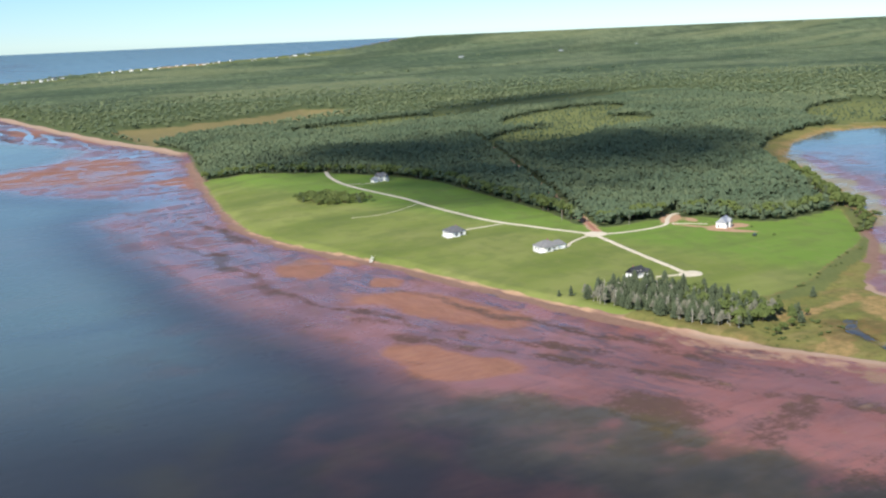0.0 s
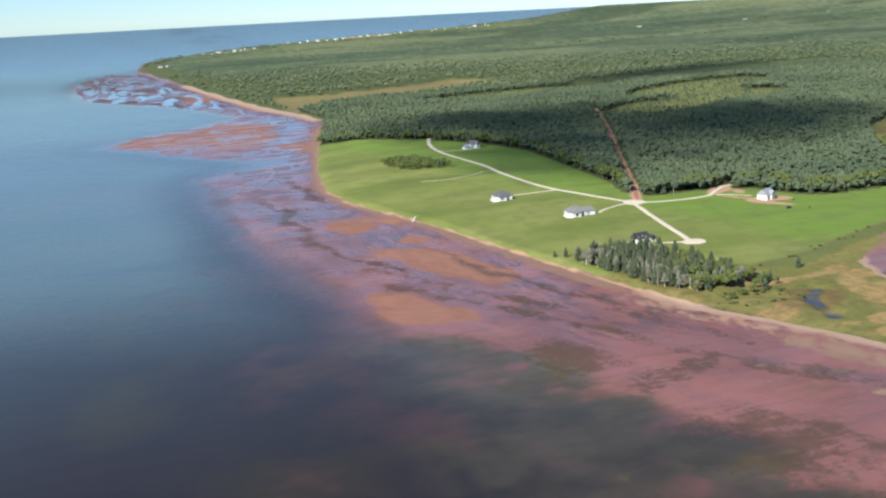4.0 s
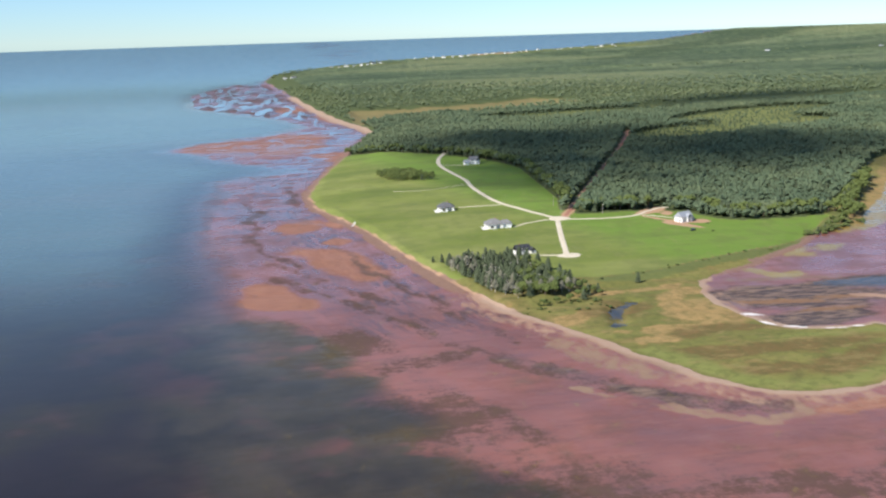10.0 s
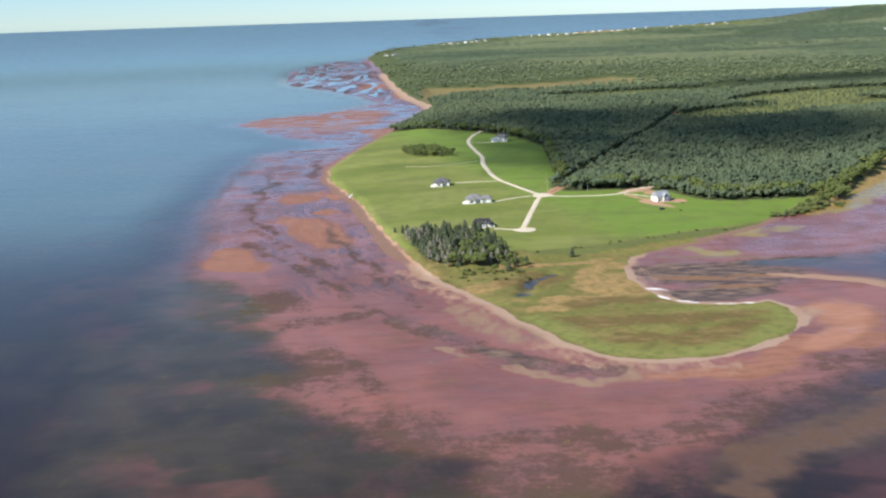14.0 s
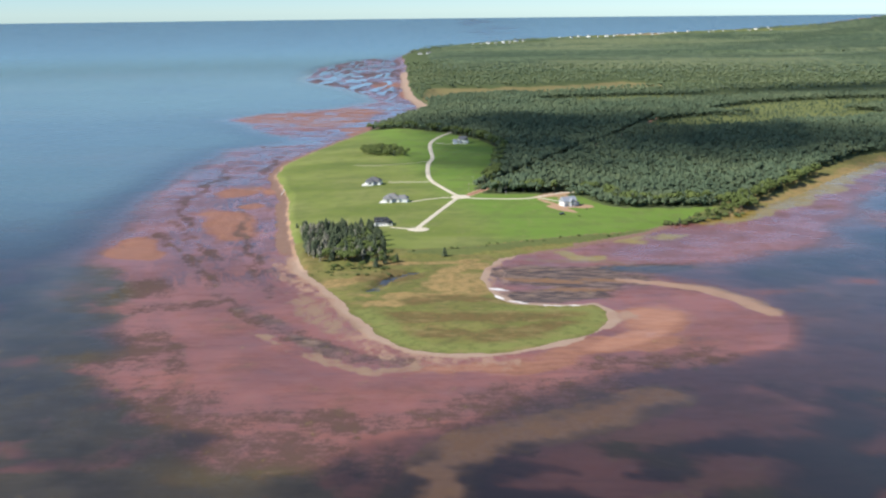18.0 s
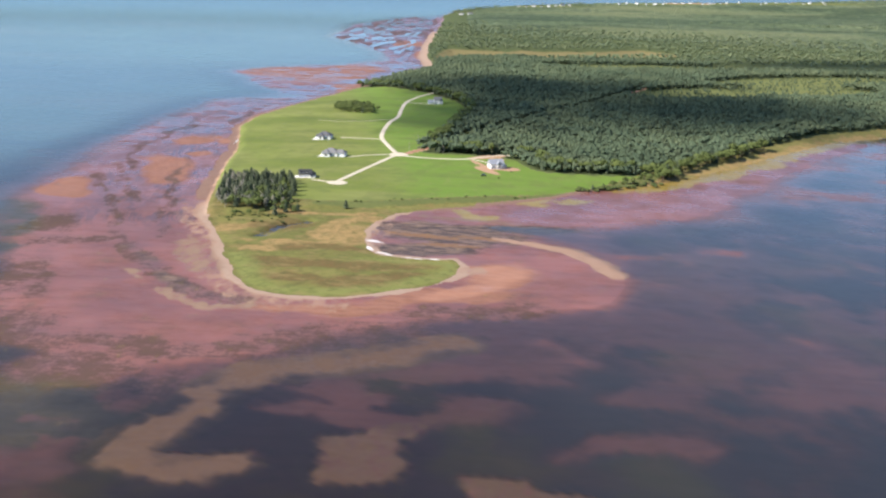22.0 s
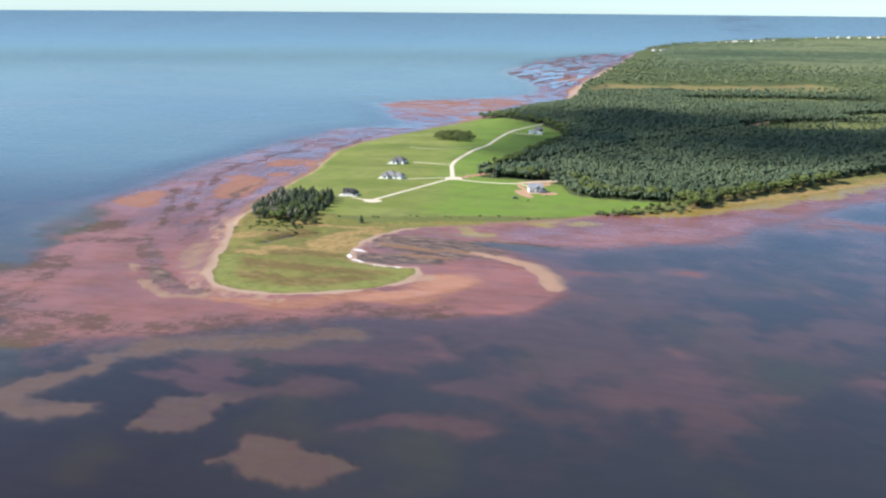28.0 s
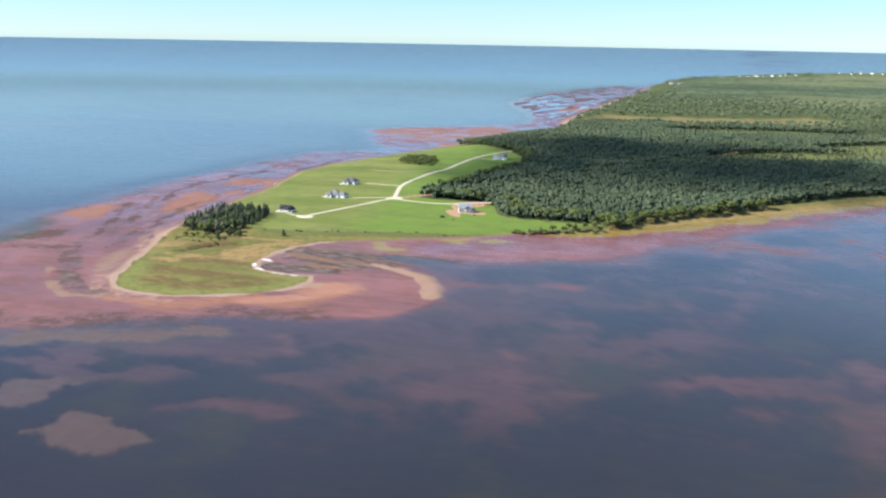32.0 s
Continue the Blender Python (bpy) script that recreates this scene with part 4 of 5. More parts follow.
def gable_walls(x0, y0, x1, y1, z0, z1, rise, lengthways=True):
    """Walls with two pointed ends, the ridge along x or along y."""
    bm = box(x0, y0, z0, x1, y1, z1)
    cx, cy = (x0 + x1) / 2, (y0 + y1) / 2
    ends = [((x, y0), (x, y1), (x, cy)) for x in (x0 + 0.01, x1 - 0.01)] if lengthways else [((x0, y), (x1, y), (cx, y)) for y in (y0 + 0.01, y1 - 0.01)]
    for a, b, t in ends:
        for off in (0.0, 0.16):
            if lengthways:
                s = off if a[0] < cx else -off
                p = [(a[0] + s, a[1], z1), (b[0] + s, b[1], z1), (t[0] + s, t[1], z1 + rise)]
            else:
                s = off if a[1] < cy else -off
                p = [(a[0], a[1] + s, z1), (b[0], b[1] + s, z1), (t[0], t[1] + s, z1 + rise)]
            bm.faces.new([bm.verts.new(q) for q in p])
    return bm


def opening(parent, kind, x, y, z, w, h, face):
    """A window or door with its frame and pane, set on the wall that faces the way named."""
    ob = new(kind)
    turn = {"s": 0, "e": 90, "n": 180, "w": 270}[face]
    ob.parent = parent
    ob.matrix_local = pose(x, y, z, 0, 0, turn)
    bm = box(-w / 2 - 0.1, -0.09, -0.1, -w / 2, 0.03, h + 0.1)
    for a in ((w / 2, -0.09, -0.1, w / 2 + 0.1, 0.03, h + 0.1), (-w / 2, -0.09, h, w / 2, 0.03, h + 0.1), (-w / 2, -0.09, -0.1, w / 2, 0.03, 0)):
        box(*a, bm)
    if kind == "window":
        box(-0.03, -0.07, 0, 0.03, 0.02, h, bm)
    part("frame", bm, M_TRIM, ob)
    part("pane" if kind == "window" else "leaf", box(-w / 2, -0.045, 0, w / 2, 0.02, h), M_GLASS if kind == "window" else (M_TRIM if w > 2 else M_DOOR), ob)
    return ob


def windows(house, face, at, zs, xs, w=1.2, h=1.3):
    for z in zs:
        for x in xs:
            opening(house, "window", *((x, at) if face in "sn" else (at, x)), z, w, h, face)


# ---- roads ----
def ribbon(line, width, lift=0.09, step=3.0):
    """A strip of ground cover that follows the land, with a slightly uneven edge."""
    pts = [Vector((*p, 0)) for p in line]
    dense = []
    for k in range(len(pts) - 1):
        p0, p1, p2, p3 = pts[max(k - 1, 0)], pts[k], pts[k + 1], pts[min(k + 2, len(pts) - 1)]
        n = max(2, int((p2 - p1).length / step))
        for q in range(n):
            u = q / n
            dense.append(0.5 * (2 * p1 + (p2 - p0) * u + (2 * p0 - 5 * p1 + 4 * p2 - p3) * u * u + (3 * p1 - p0 - 3 * p2 + p3) * u ** 3))
    dense.append(pts[-1])
    rows = []
    for k, p in enumerate(dense):
        d = (dense[min(k + 1, len(dense) - 1)] - dense[max(k - 1, 0)]).normalized()
        side = Vector((-d.y, d.x, 0))
        w = width / 2 * (1 + 0.10 * math.sin(k * 1.7) * math.sin(k * 0.61 + 2))
        rows.append([p + side * s * w for s in (-1, -0.5, 0, 0.5, 1)])
    flat = np.array([[q.x, q.y] for row in rows for q in row])
    zs = relief(flat[:, 0], flat[:, 1])[0].reshape(len(rows), 5)
    bm = bmesh.new()
    vs = [[bm.verts.new((q.x, q.y, z + (lift if 0 < c < 4 else -0.25) + 0.05 * (c == 2))) for c, (q, z) in enumerate(zip(row, zrow))] for row, zrow in zip(rows, zs)]
    for a, b in zip(vs, vs[1:]):
        for c in range(4):
            bm.faces.new((a[c + 1], a[c], b[c], b[c + 1]))
    return bm


def pad(x, y, rx, ry, lift=0.16, n=40):
    """A rounded patch of gravel."""
    bm = bmesh.new()
    ring = []
    for k in range(n):
        a = 2 * math.pi * k / n
        w = 1 + 0.06 * math.sin(3 * a + x)
        ring.append((x + rx * w * math.cos(a), y + ry * w * math.sin(a)))
    mid = bm.verts.new((x, y, height(x, y) + lift + 0.05))
    inner = [bm.verts.new((x + 0.9 * (px - x), y + 0.9 * (py - y), height(px, py) + lift)) for px, py in ring]
    outer = [bm.verts.new((px, py, height(px, py) - 0.2)) for px, py in ring]
    for k in range(n):
        q = (k + 1) % n
        bm.faces.new((mid, inner[k], inner[q]))
        bm.faces.new((inner[k], outer[k], outer[q], inner[q]))
    return bm


for key, (line, width) in ROADS.items():
    ob = part("road" if width > 4.5 else "driveway", ribbon(line, width, 0.09 + 0.012 * len(key)), M_GRAVEL, None)
    tagged(ob, "pale gravel road through the mown field" if width > 4.5 else "narrow pale gravel driveway across the lawn", "road" if width > 4.5 else "driveway", kind="structure")
tagged(part("turning_circle", pad(-26, 18, 8.0, 6.0, 0.2), M_GRAVEL, None), "rounded gravel turning place at the road's end", "road", kind="structure")
tagged(part("road_junction", pad(3, 138, 8.5, 8.5, 0.21), M_GRAVEL, None), "gravel junction where the roads meet", "road", kind="structure")
tagged(part("dirt_track", ribbon(CUT, 4.6, 0.13), M_REDROAD, None), "straight red dirt track cut through the wood", "road", kind="structure")
tagged(part("mown_path", ribbon([(-28, 328), (-54, 312), (-80, 303), (-100, 306)], 1.3, 0.06), M_GRAVEL, None), "faint pale track across the field to the thicket", "path", kind="structure")


# ---- houses ----
def hip_house(x, y, turn, L, W, garage, label, roof):
    """A bungalow with a hipped roof, an attached garage wing and a pale terrace."""
    h = thing("house", x, y, None, turn, label, "house", "houses on the field")
    part("wall", box(-L / 2, -W / 2, -0.6, L / 2, W / 2, 2.9), M_WALL, h)
    part("roof", hipped(-L / 2, -W / 2, L / 2, W / 2, 2.85, 3.3, max(L - W, 1.5)), roof, h)
    part("wing_wall", box(-L / 2 + 1.5, -W / 2 - 3.0, -0.6, -L / 2 + 7.5, -W / 2 + 0.1, 2.8), M_WALL, h)
    part("wing_roof", hipped(-L / 2 + 1.5, -W / 2 - 3.0, -L / 2 + 7.5, -W / 2 + 3.5, 2.8, 2.3, 2.0), roof, h)
    if garage:
        part("garage_wall", box(L / 2 - 0.1, -W / 2 + 1.0, -0.6, L / 2 + 6.2, W / 2 - 1.2, 2.7), M_WALL, h)
        part("garage_roof", hipped(L / 2 - 2.4, -W / 2 + 1.0, L / 2 + 6.2, W / 2 - 1.2, 2.7, 2.5, 3.4), roof, h)
        opening(h, "garage_door", L / 2 + 3.2, -W / 2 + 1.0, 0.0, 4.4, 2.2, "s")
    part("terrace", box(-L / 2 - 2.6, -W / 2 - 4.0, -0.8, -L / 2 + 1.4, W / 2 - 3, 0.12), M_STONE, h, "pale terrace slab")
    part("chimney", box(1.0, -0.4, 4.4, 1.8, 0.4, 6.9), M_BRICK, h)
    windows(h, "s", -W / 2, (0.9,), (0.0, 2.6, 5.2) if L > 15 else (1.0, 3.6), 1.5)
    windows(h, "s", -W / 2 - 3.0, (0.7,), (-L / 2 + 4.5,), 2.2, 1.6)
    windows(h, "w", -L / 2, (0.7,), (-1.8, 1.8), 1.8, 1.5)
    windows(h, "n", W / 2, (0.9,), (-4.0, 0.0, 4.0))
    opening(h, "door", -1.6, -W / 2, 0.0, 1.0, 2.05, "s")
    return h


def dormer_house(x, y, turn, size):
    """A house of one and a half storeys with a steep dark roof and dormers."""
    h = thing("house", x, y, None, turn, "white house with a steep dark roof and dormers beside the spruces", "house", "houses on the field", size)
    part("wall", gable_walls(-6.5, -4.5, 6.5, 4.5, -0.6, 3.0, 4.2), M_WALL, h)
    part("roof", hipped(-6.5, -4.5, 6.5, 4.5, 2.9, 4.5, 14.0, 0.5), M_ROOF_DARK, h)
    part("wing_wall", gable_walls(5.0, -7.5, 10.5, 3.0, -0.6, 2.7, 2.6, False), M_WALL, h)
    part("wing_roof", hipped(5.0, -7.5, 10.5, 3.0, 2.65, 2.9, 11.5, 0.45), M_ROOF_DARK, h)
    for dx in (-4.2, 0.0, 3.6):
        d = part("dormer", gable_walls(dx - 1.1, -3.9, dx + 1.1, -0.8, 3.3, 5.2, 0.8, False), M_WALL, h)
        part("dormer_roof", hipped(dx - 1.1, -3.9, dx + 1.1, -0.8, 5.15, 1.0, 3.7, 0.25, 0.14), M_ROOF_DARK, d)
        part("dormer_pane", box(dx - 0.7, -3.95, 3.8, dx + 0.7, -3.87, 4.95), M_GLASS, d)
    windows(h, "s", -4.5, (0.8,), (-5.0, -2.6, 2.6), 1.5)
    windows(h, "w", -6.5, (0.8, 3.7), (-1.6, 1.6), 1.2)
    windows(h, "s", -7.5, (0.8,), (7.7,), 2.4, 1.5)
    opening(h, "door", 0.2, -4.5, 0.0, 1.1, 2.1, "s")
    part("terrace", box(-11.0, -7.0, -0.8, -6.6, 3.5, 0.12), M_STONE, h, "pale terrace slab")
    part("porch", box(-6.0, -7.2, -0.7, 4.9, -4.6, 0.1), M_STONE, h, "pale front terrace")
    part("chimney", box(-2.2, 0.5, 5.0, -1.4, 1.3, 8.4), M_BRICK, h)
    return h


def tall_house(x, y, turn):
    """A two-storey house with crossing gables and a white shed wing."""
    h = thing("house", x, y, None, turn, "two-storey white house with crossing gables at the wood's edge", "house", "houses on the field", 0.86)
    part("wall", gable_walls(-5, -4.5, 5, 4.5, -0.6, 5.3, 3.4), M_WALL, h)
    part("roof", hipped(-5, -4.5, 5, 4.5, 5.2, 3.7, 11.0), M_ROOF_GREY, h)
    part("front_gable_wall", gable_walls(1.0, -7.0, 6.0, -1.0, -0.6, 5.0, 2.5, False), M_WALL, h)
    part("front_gable_roof", hipped(1.0, -7.0, 6.0, -1.0, 4.95, 2.8, 7.0), M_ROOF_GREY, h)
    part("garage_wall", gable_walls(-13.0, -5.0, -6.5, 1.0, -0.6, 2.7, 2.2), M_WALL, h)
    part("garage_roof", hipped(-13.0, -5.0, -6.5, 1.0, 2.65, 2.5, 7.5), M_ROOF_PALE, h)
    part("porch", box(-6.4, -5.6, -0.6, 0.9, -4.6, 0.15), M_STONE, h)
    windows(h, "s", -4.5, (0.8, 3.4), (-3.6, -1.2))
    windows(h, "s", -7.0, (0.8, 3.3), (2.4, 4.6))
    windows(h, "e", 5.0, (0.8, 3.4), (1.2, 3.0))
    opening(h, "garage_door", -9.7, -5.0, 0.0, 4.0, 2.2, "s")
    opening(h, "door", -2.4, -4.5, 0.15, 1.0, 2.05, "s")
    part("chimney", box(-3.4, -0.4, 7.0, -2.6, 0.4, 9.8), M_BRICK, h)
    return h


def white_house(x, y, turn):
    """A tall white gabled house with a pale roof, a cross gable and a low lean-to."""
    h = thing("house", x, y, None, turn, "white gabled house with a pale roof on bare red earth", "house", "houses on the field", 0.86)
    part("wall", gable_walls(-6.5, -4.2, 6.5, 4.2, -0.6, 4.3, 3.8), M_WALL, h)
    part("roof", hipped(-6.5, -4.2, 6.5, 4.2, 4.25, 4.05, 14.0, 0.45), M_ROOF_PALE, h)
    part("cross_wall", gable_walls(-1.0, -5.6, 4.0, 0.0, -0.6, 4.4, 2.3, False), M_WALL, h)
    part("cross_roof", hipped(-1.0, -5.6, 4.0, 0.0, 4.35, 2.6, 6.5, 0.35), M_ROOF_PALE, h)
    part("leanto_wall", box(6.6, -3.0, -0.6, 10.0, 3.2, 2.6), M_GREYWALL, h)
    part("leanto_roof", hipped(6.6, -3.0, 10.0, 3.2, 2.6, 1.2, 4.0, 0.3), M_ROOF_GREY, h)
    windows(h, "w", -6.5, (0.9, 3.8), (-1.9, 1.9), 1.3, 1.5)
    windows(h, "s", -4.2, (0.9,), (-4.8, -2.6))
    windows(h, "s", -5.6, (0.9, 3.2), (1.5,), 1.6)
    windows(h, "e", 10.0, (0.7,), (0.0,), 1.5)
    opening(h, "door", 5.2, -4.2, 0.0, 1.0, 2.05, "s")
    return h


hip_house(-51, 122, -6, 13, 9.5, True, "white bungalow with a grey hipped roof and attached garage", M_ROOF_GREY)
hip_house(-72, 200, -6, 13, 9.5, False, "small white bungalow with a dark grey hipped roof", M_ROOF_SLATE)
dormer_house(-53, 34, 8, 0.72)
tall_house(6, 461, 10)
white_house(86, 101, 26)


# ---- trees ----
def clump(rng, x, y, z, r, flat=0.8):
    """An uneven eight-sided tuft of leaves."""
    d = r * rng.uniform(0.75, 1.25, 6)
    v = np.array([(d[0], 0, 0), (-d[1], 0, 0), (0, d[2], 0), (0, -d[3], 0), (0, 0, d[4] * flat), (0, 0, -d[5] * flat)])
    a, b = rng.uniform(0, 2 * math.pi), rng.uniform(-0.5, 0.5)
    c, s, cb, sb = math.cos(a), math.sin(a), math.cos(b), math.sin(b)
    v = v @ np.array([[c, s, 0], [-s, c, 0], [0, 0, 1]]) @ np.array([[1, 0, 0], [0, cb, sb], [0, -sb, cb]])
    return v + (x, y, z)


OCT = np.array([(0, 2, 4), (2, 1, 4), (1, 3, 4), (3, 0, 4), (2, 0, 5), (1, 2, 5), (3, 1, 5), (0, 3, 5)])


def broad_crown(rng, tufts, h=1.0, tuft=0.2):
    """Leaf tufts over an uneven dome, for a tree one unit high."""
    vs, fs = [], []
    lobes = [(rng.uniform(-0.2, 0.2), rng.uniform(-0.2, 0.2), rng.uniform(0.5, 0.78), rng.uniform(0.16, 0.27)) for _ in range(5)]
    for k in range(tufts):
        lx, ly, lz, lr = lobes[k % 5]
        q = rng.normal(size=3)
        q /= np.linalg.norm(q)
        q[2] = abs(q[2]) * 0.9 - 0.25
        fs.append(OCT + 6 * k)
        vs.append(clump(rng, *(np.array((lx, ly, lz)) + q * lr), tuft * rng.uniform(0.7, 1.2)))
    return np.concatenate(vs) * (1, 1, h), np.concatenate(fs)


def spruce_crown(rng, tiers, sides, low=0.12):
    """Drooping whorls of boughs that narrow to a tip, for a tree one unit high."""
    vs, fs, n = [], [], 0
    for k in range(tiers):
        u = k / tiers
        z, r = low + (1 - low) * u, 0.29 * (1 - u) ** 0.7 + 0.035
        drop = (1 - low) / tiers * 1.5
        ring = []
        off = rng.uniform(0, 6)
        for s in range(sides):
            a = off + 2 * math.pi * s / sides
            rr = r * (rng.uniform(0.85, 1.2) if s % 2 else rng.uniform(0.45, 0.7))
            ring.append((rr * math.cos(a), rr * math.sin(a), z - rng.uniform(0, 0.03)))
        vs += ring + [(0, 0, min(z + drop, 1.0))]
        fs += [(n + s, n + (s + 1) % sides, n + sides) for s in range(sides)]
        n += sides + 1
    return np.array(vs), np.array(fs)


def trunk_mesh(name, r, top, h, limbs, rng, material):
    """A tapered trunk with a few limbs, one unit high in all."""
    vs, fs = [], []

    def stem(a, b, ra, rb, n=6):
        a, b = np.array(a), np.array(b)
        d = (b - a) / np.linalg.norm(b - a)
        u = np.cross(d, (0.3, 0.9, 0.2))
        u /= np.linalg.norm(u)
        w, base = np.cross(d, u), len(vs)
        for p, q in ((a, ra), (b, rb)):
            vs.extend(p + q * (math.cos(t) * u + math.sin(t) * w) for t in np.arange(n) * 2 * math.pi / n)
        fs.extend((base + k, base + (k + 1) % n, base + n + (k + 1) % n, base + n + k) for k in range(n))

    stem((0, 0, -0.03), (0.01, 0.0, h * 0.5), r, r * 0.7)
    stem((0.01, 0, h * 0.5), (0, 0.01, h), r * 0.7, top)
    for k in range(limbs):
        a, z = rng.uniform(0, 2 * math.pi), rng.uniform(0.3, 0.85) * h
        g = rng.uniform(0.12, 0.2)
        stem((0, 0, z), (g * math.cos(a), g * math.sin(a), z + g * rng.uniform(0.3, 0.9)), r * 0.35, r * 0.12, 4)
    me = bpy.data.meshes.new(name)
    fill(me, np.array(vs), np.array(fs))
    me.materials.append(material)
    return me


def leaf_mesh(name, vf, material, flat=True):
    me = bpy.data.meshes.new(name)
    fill(me, *vf)
    if flat:
        me.polygons.foreach_set("use_smooth", np.zeros(len(me.polygons), bool))
    me.materials.append(material)
    return me


RNG = np.random.default_rng(7)
SPRUCES = [(leaf_mesh("spruce_crown", spruce_crown(RNG, 11, 12), M_SPRUCE), trunk_mesh("spruce_trunk", 0.022, 0.004, 0.96, 0, RNG, M_BARK)) for _ in range(5)]
GREYS = [(leaf_mesh("thin_crown", spruce_crown(RNG, 7, 9, 0.45), M_SPRUCE_GREY), trunk_mesh("grey_trunk", 0.024, 0.005, 0.97, 7, RNG, M_DEAD)) for _ in range(4)]
SNAGS = [trunk_mesh("snag", 0.026, 0.006, 1.0, 12, RNG, M_DEAD) for _ in range(3)]
BROADS = [(leaf_mesh("leaf_crown", broad_crown(RNG, 64, 1.0, 0.125), M_LEAF), trunk_mesh("leaf_trunk", 0.03, 0.008, 0.7, 6, RNG, M_BARK)) for _ in range(5)]
BUSHES = [leaf_mesh("bush", (lambda v: (v[0] * (1.2, 1.2, 1.0) - (0, 0, 0.32), v[1]))(broad_crown(RNG, 34, 1.0, 0.16)), M_BUSH) for _ in range(4)]


def tree(kind, x, y, h, label, group):
    ob = thing({"spruce": "spruce_tree", "grey": "bare_spruce_tree", "snag": "dead_tree", "broad": "leafy_tree"}[kind], x, y, None, float(RNG.uniform(0, 360)), label, "tree", group)
    wide = h * float(RNG.uniform(0.85, 1.25))
    ob.scale = (wide, wide, h)
    if kind == "snag":
        meshes = [("trunk", SNAGS[RNG.integers(3)])]
    else:
        crown, trunk = {"spruce": SPRUCES, "grey": GREYS, "broad": BROADS}[kind][RNG.integers(4)]
        meshes = [("crown", crown), ("trunk", trunk)]
    for name, me in meshes:
        o = new(name, me)
        o.parent = ob
    return ob


def scatter(X0, X1, Y0, Y1, gap, seed):
    """Jittered places on a grid."""
    rng = np.random.default_rng(seed)
    gx, gy = np.meshgrid(np.arange(X0, X1, gap), np.arange(Y0, Y1, gap))
    return (gx + rng.uniform(-0.45, 0.45, gx.shape) * gap).ravel(), (gy + rng.uniform(-0.45, 0.45, gx.shape) * gap).ravel()


CLUMP = [(-108, 16), (-102, -20), (-92, -60), (-84, -74), (-60, -72), (-46, -60), (-50, -40), (-56, -12), (-64, 14), (-84, 26)]
xs, ys = scatter(-115, -40, -80, 30, 3.9, 3)
ok = inside(CLUMP, xs, ys) > 0.5
for x, y in zip(xs[ok], ys[ok]):
    sea_side = x < -93 + (16 - y) * 0.267 or y < -58
    u = RNG.uniform()
    if (sea_side and u < 0.62) or u < 0.12:
        tree("snag" if u < 0.16 else "grey", x, y, float(RNG.uniform(5.5, 8.2)), "bleached spruce with bare grey trunk on the shore bank", "spruces by the shore")
    elif x > -70 + 0.3 * (y + 20) and u > 0.72:
        tree("broad", x, y, float(RNG.uniform(5.5, 8.0)), "dark leafy tree amid the spruce stand", "spruces by the shore")
    else:
        tree("spruce", x, y, float(RNG.uniform(5.6, 9.0)), "dark green spruce in the stand by the shore", "spruces by the shore")
for x, y, h in ((-107, 24, 6.0), (-7, -51, 6.2), (-43, -70, 7), (-36, -66, 6), (-48, -78, 6), (-112, 28, 4.0)):
    tree("spruce", x, y, h, "lone dark spruce at the field's edge", "lone spruces")
for x, y, h in ((-57, 6, 9.5), (-53, -4, 9), (-50, -16, 8.5), (-53, -27, 8.5), (-60, 14, 9), (-66, 20, 8.5), (-47, -30, 7.5), (-46, -46, 7.5)):
    tree("spruce", x, y, h, "tall dark spruce behind the shore stand", "spruces by the shore")
for x, y, h in ((-46, -62, 5.5), (-41, -58, 5), (-38, -64, 4.6), (-50, -74, 5), (-44, -70, 5.6), (-56, -79, 4.8), (-64, -81, 4.4), (-72, -84, 4.2), (-37, -72, 4), (-52, -66, 6)):
    tree("broad", x, y, h, "low leafy tree at the foot of the spruce stand", "leafy trees below the spruces")
GROVE = [(-106, 404), (-95, 376), (-56, 356), (-50, 382), (-66, 420), (-92, 432)]
xs, ys = scatter(-110, -45, 350, 440, 4.9, 5)
ok = inside(GROVE, xs, ys) > 0
for x, y in zip(xs[ok], ys[ok]):
    tree("broad" if RNG.uniform() < 0.85 else "spruce", x, y, float(RNG.uniform(4.0, 6.8)), "dark leafy tree in the thicket amid the field", "thicket in the field")


def wooded(X, Y):
    """Where trees grow, and how dense."""
    land, field, cut, fen = inside(LAND, X, Y), inside(FIELD, X, Y), along(CUT, X, Y), inside(FEN, X, Y)
    road = np.minimum(along(ROADS["east"][0], X, Y), along(ROADS["main"][0], X, Y))
    ok = (land > 7) & (field < -2) & (cut > 5) & (road > 7) & (fen < 0) & ~((X < 160) & (Y < 60))
    ok &= ~((X > 120) & (Y < 800) & (land < 28 + 14 * (grain(X, Y, 40, 4) - 0.5)))
    ok &= ~((np.hypot(X - 6, Y - 456) < 18))
    for sx, sy in SPOTS:
        ok &= np.hypot((X - sx) / 80, (Y - sy + 150) / 420) > 1
    return ok


